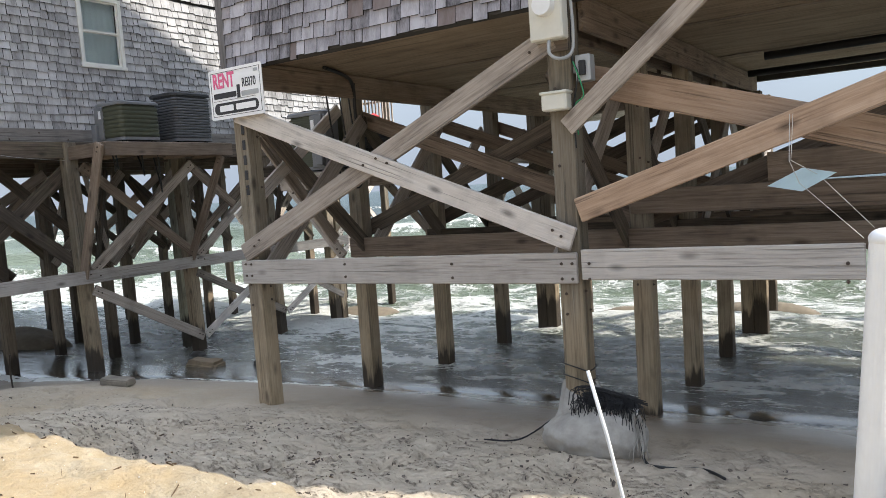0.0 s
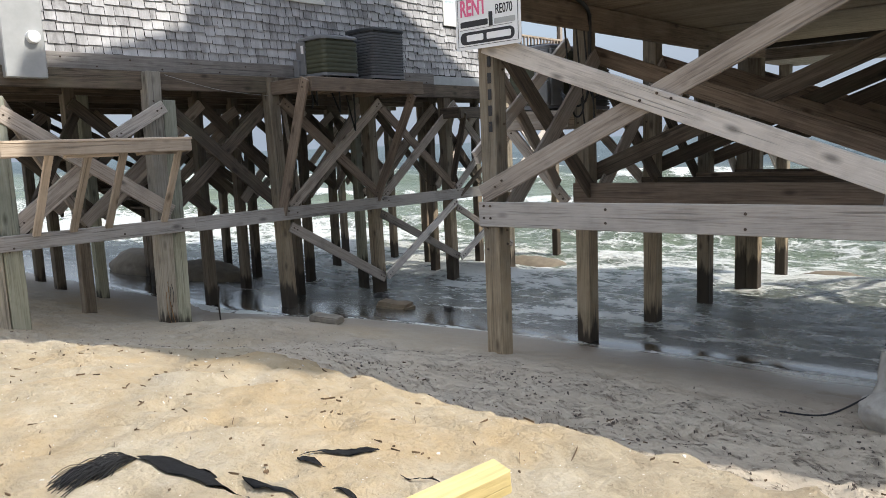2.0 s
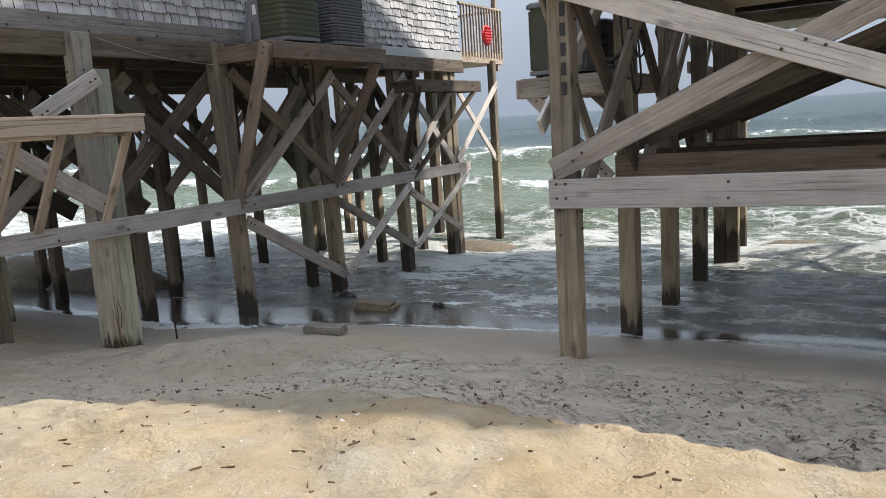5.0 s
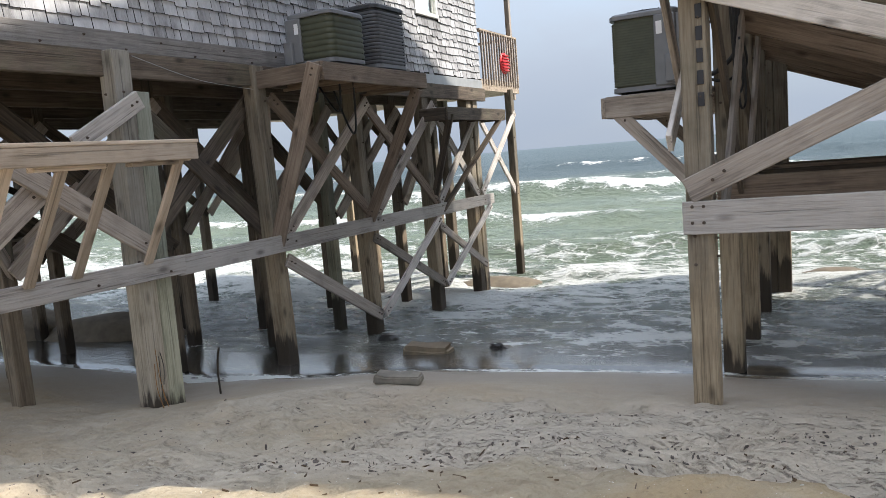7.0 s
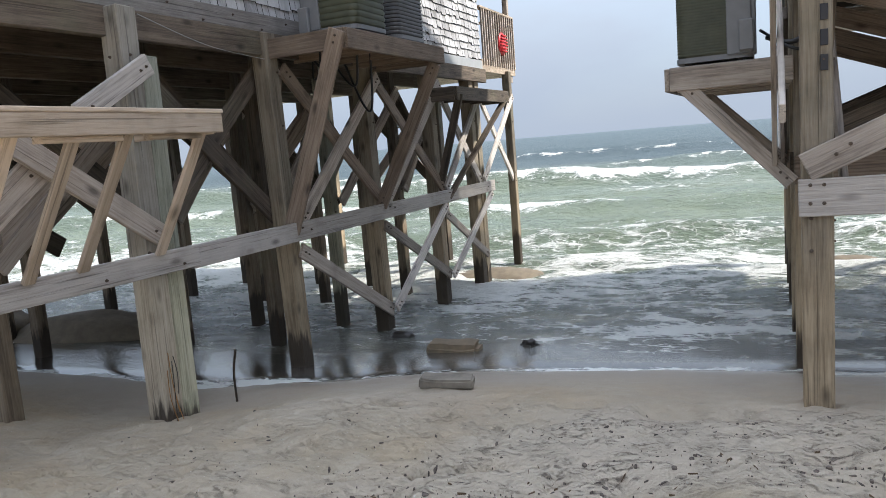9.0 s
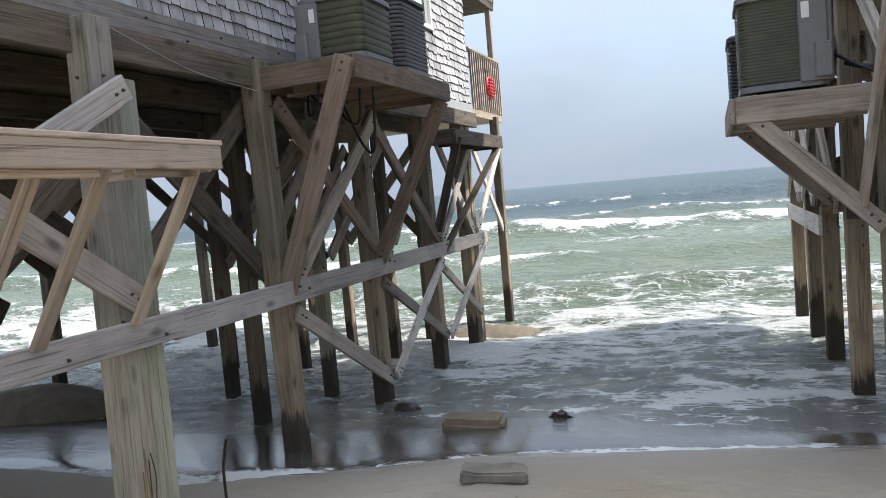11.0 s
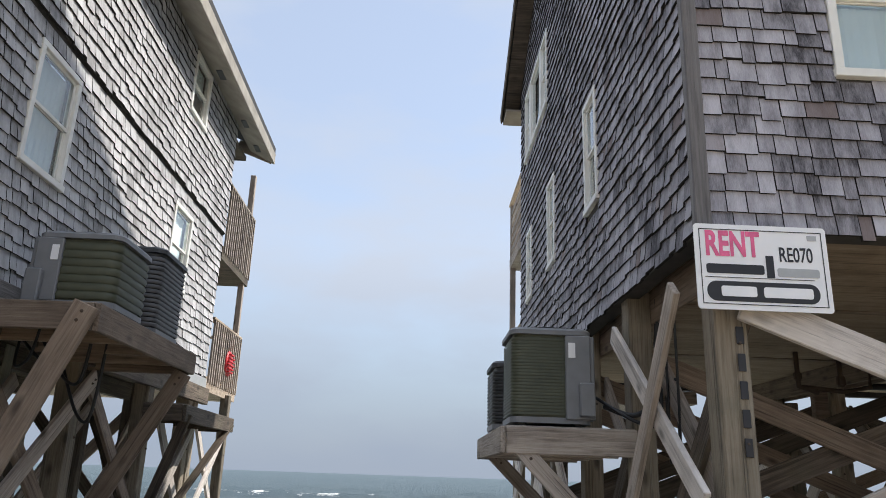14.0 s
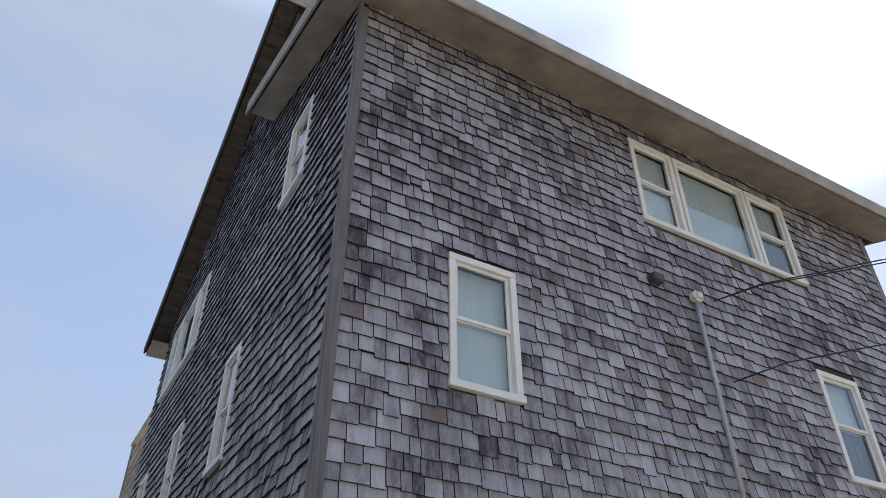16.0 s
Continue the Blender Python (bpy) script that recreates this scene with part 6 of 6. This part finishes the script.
bmesh.ops.solidify(bm, geom=bm.faces[:], thickness=0.008)
part("panel", bm, CARD, cd)
tube("string", [(-0.09, 0.30, 0.42), (-0.06, 0.0, 0.12), (0.0, -0.05, -0.02)], 0.0022, STRING, cd, segs=4)
tube("string", [(-0.07, 0.30, 0.42), (-0.05, 0.0, 0.12), (0.1, 0.02, 0.02), (0.40, -0.3, -0.28)], 0.0022, STRING, cd, segs=4)
tube("string", [(0.0, -0.05, -0.02), (0.36, -0.5, -0.32)], 0.0022, STRING, cd, segs=4)


def chunk(name, label, category, x, y, size, turn, mat, seed, tilt=4, up=0.0):
    bm = block(*size, min(size) * 0.18, seg=2)
    bmesh.ops.subdivide_edges(bm, edges=[e for e in bm.edges if e.calc_length() > min(size) * 0.8], cuts=3, use_grid_fill=True)
    for vtx in bm.verts:
        vtx.co += Vector((1, 1, 1)) * 0.12 * min(size) * noise.noise(vtx.co * 9 + Vector((seed, 0, 0)))
    ob = part(name, bm, mat)
    ob.matrix_basis = pose(x, y, max(gz(x, y), -0.55) + size[2] * 0.36 + up, tilt, tilt * 0.6, turn)
    return tagged(ob, label, category)


chunk("concrete_slab", "broken sandy concrete slab lying on wet sand", "slab", -8.72, 5.50, (0.46, 0.17, 0.085), 12, STONE, 1, up=0.02)
chunk("concrete_block", "tan broken block awash in shallow water", "block", -9.55, 7.55, (0.62, 0.30, 0.26), 6, TANSTONE, 2, up=-0.06)
lump("stone", "dark wet stone at the foot of a piling", "stone", (-10.55, 8.2, -0.53), (0.16, 0.10, 0.07), WETSTONE, 3)
lump("debris", "small dark debris in the shallow water", "debris", (-8.75, 7.9, -0.5), (0.10, 0.05, 0.06), WETSTONE, 4, rough=0.6)
tb = thing("timber_offcut", "pale yellow timber offcut sticking out of the sunlit sand", "timber", (-2.99, 1.40, gz(-2.99, 1.40)))
o = part("timber", block(0.42, 0.105, 0.10, 0.008), YELLOW, tb)
o.matrix_basis = pose(0, 0, 0.005, 4, -6, 74)
bolt(tb, (-2.93, 1.555, gz(-2.99, 1.40) + 0.05), (0, 0, 1))
st = tube("stick", curve_pts([(-10.72, 5.18, gz(-10.72, 5.18) - 0.1), (-10.70, 5.16, gz(-10.7, 5.18) + 0.2), (-10.64, 5.15, gz(-10.7, 5.2) + 0.43)]), 0.012, PILE_WET)
tagged(st, "thin dark stick standing in wet sand", "stick")
sp = thing("frayed_strap", "frayed brown strap hanging at the foot of a piling", "strap", (-10.735, 4.44, 0.05))
for k, (dy, top, low) in enumerate(((0.0, 0.30, -0.22), (0.03, 0.22, -0.30), (-0.03, 0.16, -0.34), (0.05, 0.26, -0.05), (0.015, 0.02, -0.36))):
    tube("strand", curve_pts([(0.006, dy, top), (0.018, dy + 0.02 * math.sin(5 * k), (top + low) / 2), (0.012 + 0.012 * k, dy + 0.04 * math.cos(3 * k), low)], 5), 0.004, (STRAP, PILE_WET)[k % 2], sp, segs=5)
# geotextile bags in the surf
for x, y, z, s, tn in ((-11.2, 13.5, -0.95, (1.1, 0.6, 0.32), 8), (-10.0, 14.6, -1.0, (0.9, 0.5, 0.26), -12), (-5.0, 14.5, -0.95, (0.9, 0.4, 0.32), 5), (-2.6, 15.6, -0.95, (1.0, 0.5, 0.32), 6),
                       (-15.6, 7.7, -0.60, (1.3, 0.6, 0.42), 12), (-17.6, 7.4, -0.50, (1.2, 0.6, 0.45), -6)):
    lump("geotextile_bag", "tan half-buried geotextile bag awash in the surf", "sandbag", (x, y, z), s, TARP, x + y, turn=tn)


def top_of_sand(x, y):
    return float(sand_z(np.array([x]), np.array([y]))[0])


def torn_cloth(ctrl, wide, seed):
    """A torn, tapering strip of black ground cloth lying flat on the sand."""
    r = random.Random(seed)
    path = curve_pts([(x, y, 0) for x, y in ctrl], 6)
    bm = bmesh.new()
    grid = []
    for i, q in enumerate(path):
        q = Vector(q)
        d = (Vector(path[min(i + 1, len(path) - 1)]) - Vector(path[max(i - 1, 0)])).normalized()
        side = Vector((-d.y, d.x, 0))
        f = i / (len(path) - 1)
        w = wide * max(0.04, math.sin(math.pi * f ** 0.8) ** 1.3) * r.uniform(0.85, 1.12)
        line = []
        for k in range(5):
            v = q + side * w * (k / 4 - 0.5)
            line.append(bm.verts.new((v.x, v.y, top_of_sand(v.x, v.y) + 0.006 + 0.006 * r.random())))
        grid.append(line)
    for a, c in zip(grid, grid[1:]):
        for k in range(4):
            bm.faces.new((a[k], c[k], c[k + 1], a[k + 1]))
    bmesh.ops.solidify(bm, geom=bm.faces[:], thickness=0.003)
    return tagged(part("torn_cloth", bm, NETTING, smooth=True), "torn strip of black ground cloth half buried in sand", "cloth")


torn_cloth([(-3.55, 1.57), (-3.61, 1.51), (-3.68, 1.43), (-3.76, 1.32)], 0.055, 1)
torn_cloth([(-3.75, 1.30), (-3.68, 1.315), (-3.58, 1.31)], 0.04, 2)
torn_cloth([(-4.17, 0.84), (-4.05, 0.91), (-3.83, 0.95), (-3.61, 0.98)], 0.1, 3)
torn_cloth([(-3.76, 1.05), (-3.56, 1.06), (-3.36, 1.09)], 0.03, 4)
torn_cloth([(-3.4, 1.19), (-3.28, 1.21), (-3.15, 1.24)], 0.022, 5)
torn_cloth([(-3.33, 1.47), (-3.23, 1.48), (-3.13, 1.48)], 0.012, 6)
fr = thing("frayed_rope", "tangle of frayed black fibres on the sunlit sand", "rope", (-4.21, 0.81, gz(-4.21, 0.81)))
for k in range(230):
    hank = k % 3
    o = (Vector((0, 0, 0)), Vector((0.02, 0.01, 0)), Vector((0.01, -0.09, 0)))[hank]
    p0 = o + Vector((rnd.uniform(-0.03, 0.03), rnd.uniform(-0.02, 0.02), 0.015))
    p1 = p0 + Vector((0.004 + rnd.uniform(-0.03, 0.03), -0.071 + rnd.uniform(-0.03, 0.03), rnd.uniform(0.0, 0.03)))
    p2 = p1 + Vector((0.004 + rnd.uniform(-0.03, 0.03), -0.081 + rnd.uniform(-0.03, 0.03), -0.03))
    tube("fibre", curve_pts([p0, p1, p2], 3), 0.002, NETTING, fr, segs=3)

# ---- litter: flakes of peat, twigs and shell bits strewn over the sand ----
def litter(name, label, count, spot, flake, mat, seed):
    r = random.Random(seed)
    xy, shapes = [], []
    while len(xy) < count:
        x, y = r.uniform(-12.5, 1.0), r.uniform(0.2, 5.6)
        if r.random() < spot(x, y):
            xy.append((x, y))
            shapes.append(flake(r))
    verts, faces = [], []
    for (x, y), pts in zip(xy, shapes):
        k = len(verts)
        n = len(pts) // 2
        verts += [(x + px, y + py, pz) for px, py, pz in pts]
        faces += [tuple(k + i for i in range(n)), tuple(k + n + i for i in reversed(range(n)))]
        faces += [(k + i, k + n + i, k + n + (i + 1) % n, k + (i + 1) % n) for i in range(n)]
    co = np.array(verts)
    co[:, 2] += sand_z(co[:, 0], co[:, 1])
    me = bpy.data.meshes.new(name)
    me.from_pydata(co.tolist(), [], faces)
    return tagged(link_mesh(name, me, mat), label, "debris", kind="stuff")


def peat_flake(r):
    n, size = r.randint(5, 7), 0.004 + 0.02 * r.random() ** 4
    turn, flat = r.uniform(0, 6.28), r.uniform(0.35, 0.9)
    ring = []
    for i in range(n):
        a = 6.283 * i / n
        d = size * r.uniform(0.55, 1.1)
        u, v = d * math.cos(a), d * flat * math.sin(a)
        ring.append((u * math.cos(turn) - v * math.sin(turn), u * math.sin(turn) + v * math.cos(turn)))
    h = 0.002 + 0.25 * size * r.random()
    return [(u, v, -0.008) for u, v in ring] + [(0.85 * u, 0.85 * v, h * r.uniform(0.6, 1.2)) for u, v in ring]


def twig(r):
    ln, w, turn = 0.012 + 0.05 * r.random() ** 3, r.uniform(0.0008, 0.002), r.uniform(0, 6.28)
    c, q = math.cos(turn), math.sin(turn)
    out = []
    for z in (-0.003, 0.006):
        out += [(u * c - v * q, u * q + v * c, z + (0.004 if u > 0 else 0)) for u, v in ((-ln / 2, -w), (ln / 2, -w * 0.5), (ln / 2, w * 0.5), (-ln / 2, w))]
    return out


def shell_bit(r):
    return [(0.7 * u, 0.7 * v, 0.7 * z) for u, v, z in peat_flake(r)]


def strip(x, y):
    """Where the tide left peat: a patchy band in the shade, thickest below the sign house."""
    d = float(shore(np.array([x]), np.array([y]))[0])
    patch = 0.5 + 1.6 * noise.noise(Vector((x * 0.9, y * 1.6, 3.0)))
    return max(0.0, float(np.interp(d, [2.5, 3.0, 4.5, 5.0], [0.0, 1.0, 1.0, 0.0]))) * float(np.interp(x, [-11, -9.2, -7.5, -4, 0], [0.03, 0.15, 0.8, 1.0, 0.8])) * max(0.05, patch)


def dry_sand(x, y):
    d = float(shore(np.array([x]), np.array([y]))[0])
    return float(np.interp(d, [-0.5, 0.5, 3.2, 4.2], [0.5, 1.0, 1.0, 0.0]))


PEAT = plain("dark_peat", (0.155, 0.125, 0.103), 0.95, var=0.5, scale=30, relief=0.5)
TWIG = plain("dry_twig", (0.16, 0.105, 0.06), 0.9, var=0.5, scale=20)
SHELL = plain("bleached_shell", (0.72, 0.67, 0.58), 0.6, var=0.3, scale=40)
litter("peat_flakes", "dark flakes of peat scattered over shaded sand", 3600, strip, peat_flake, PEAT, 41)
litter("twigs", "small dry twigs scattered over sunlit sand", 900, dry_sand, twig, TWIG, 42)
litter("shell_bits", "broken pale shell bits scattered over sand", 1200, dry_sand, shell_bit, SHELL, 43)
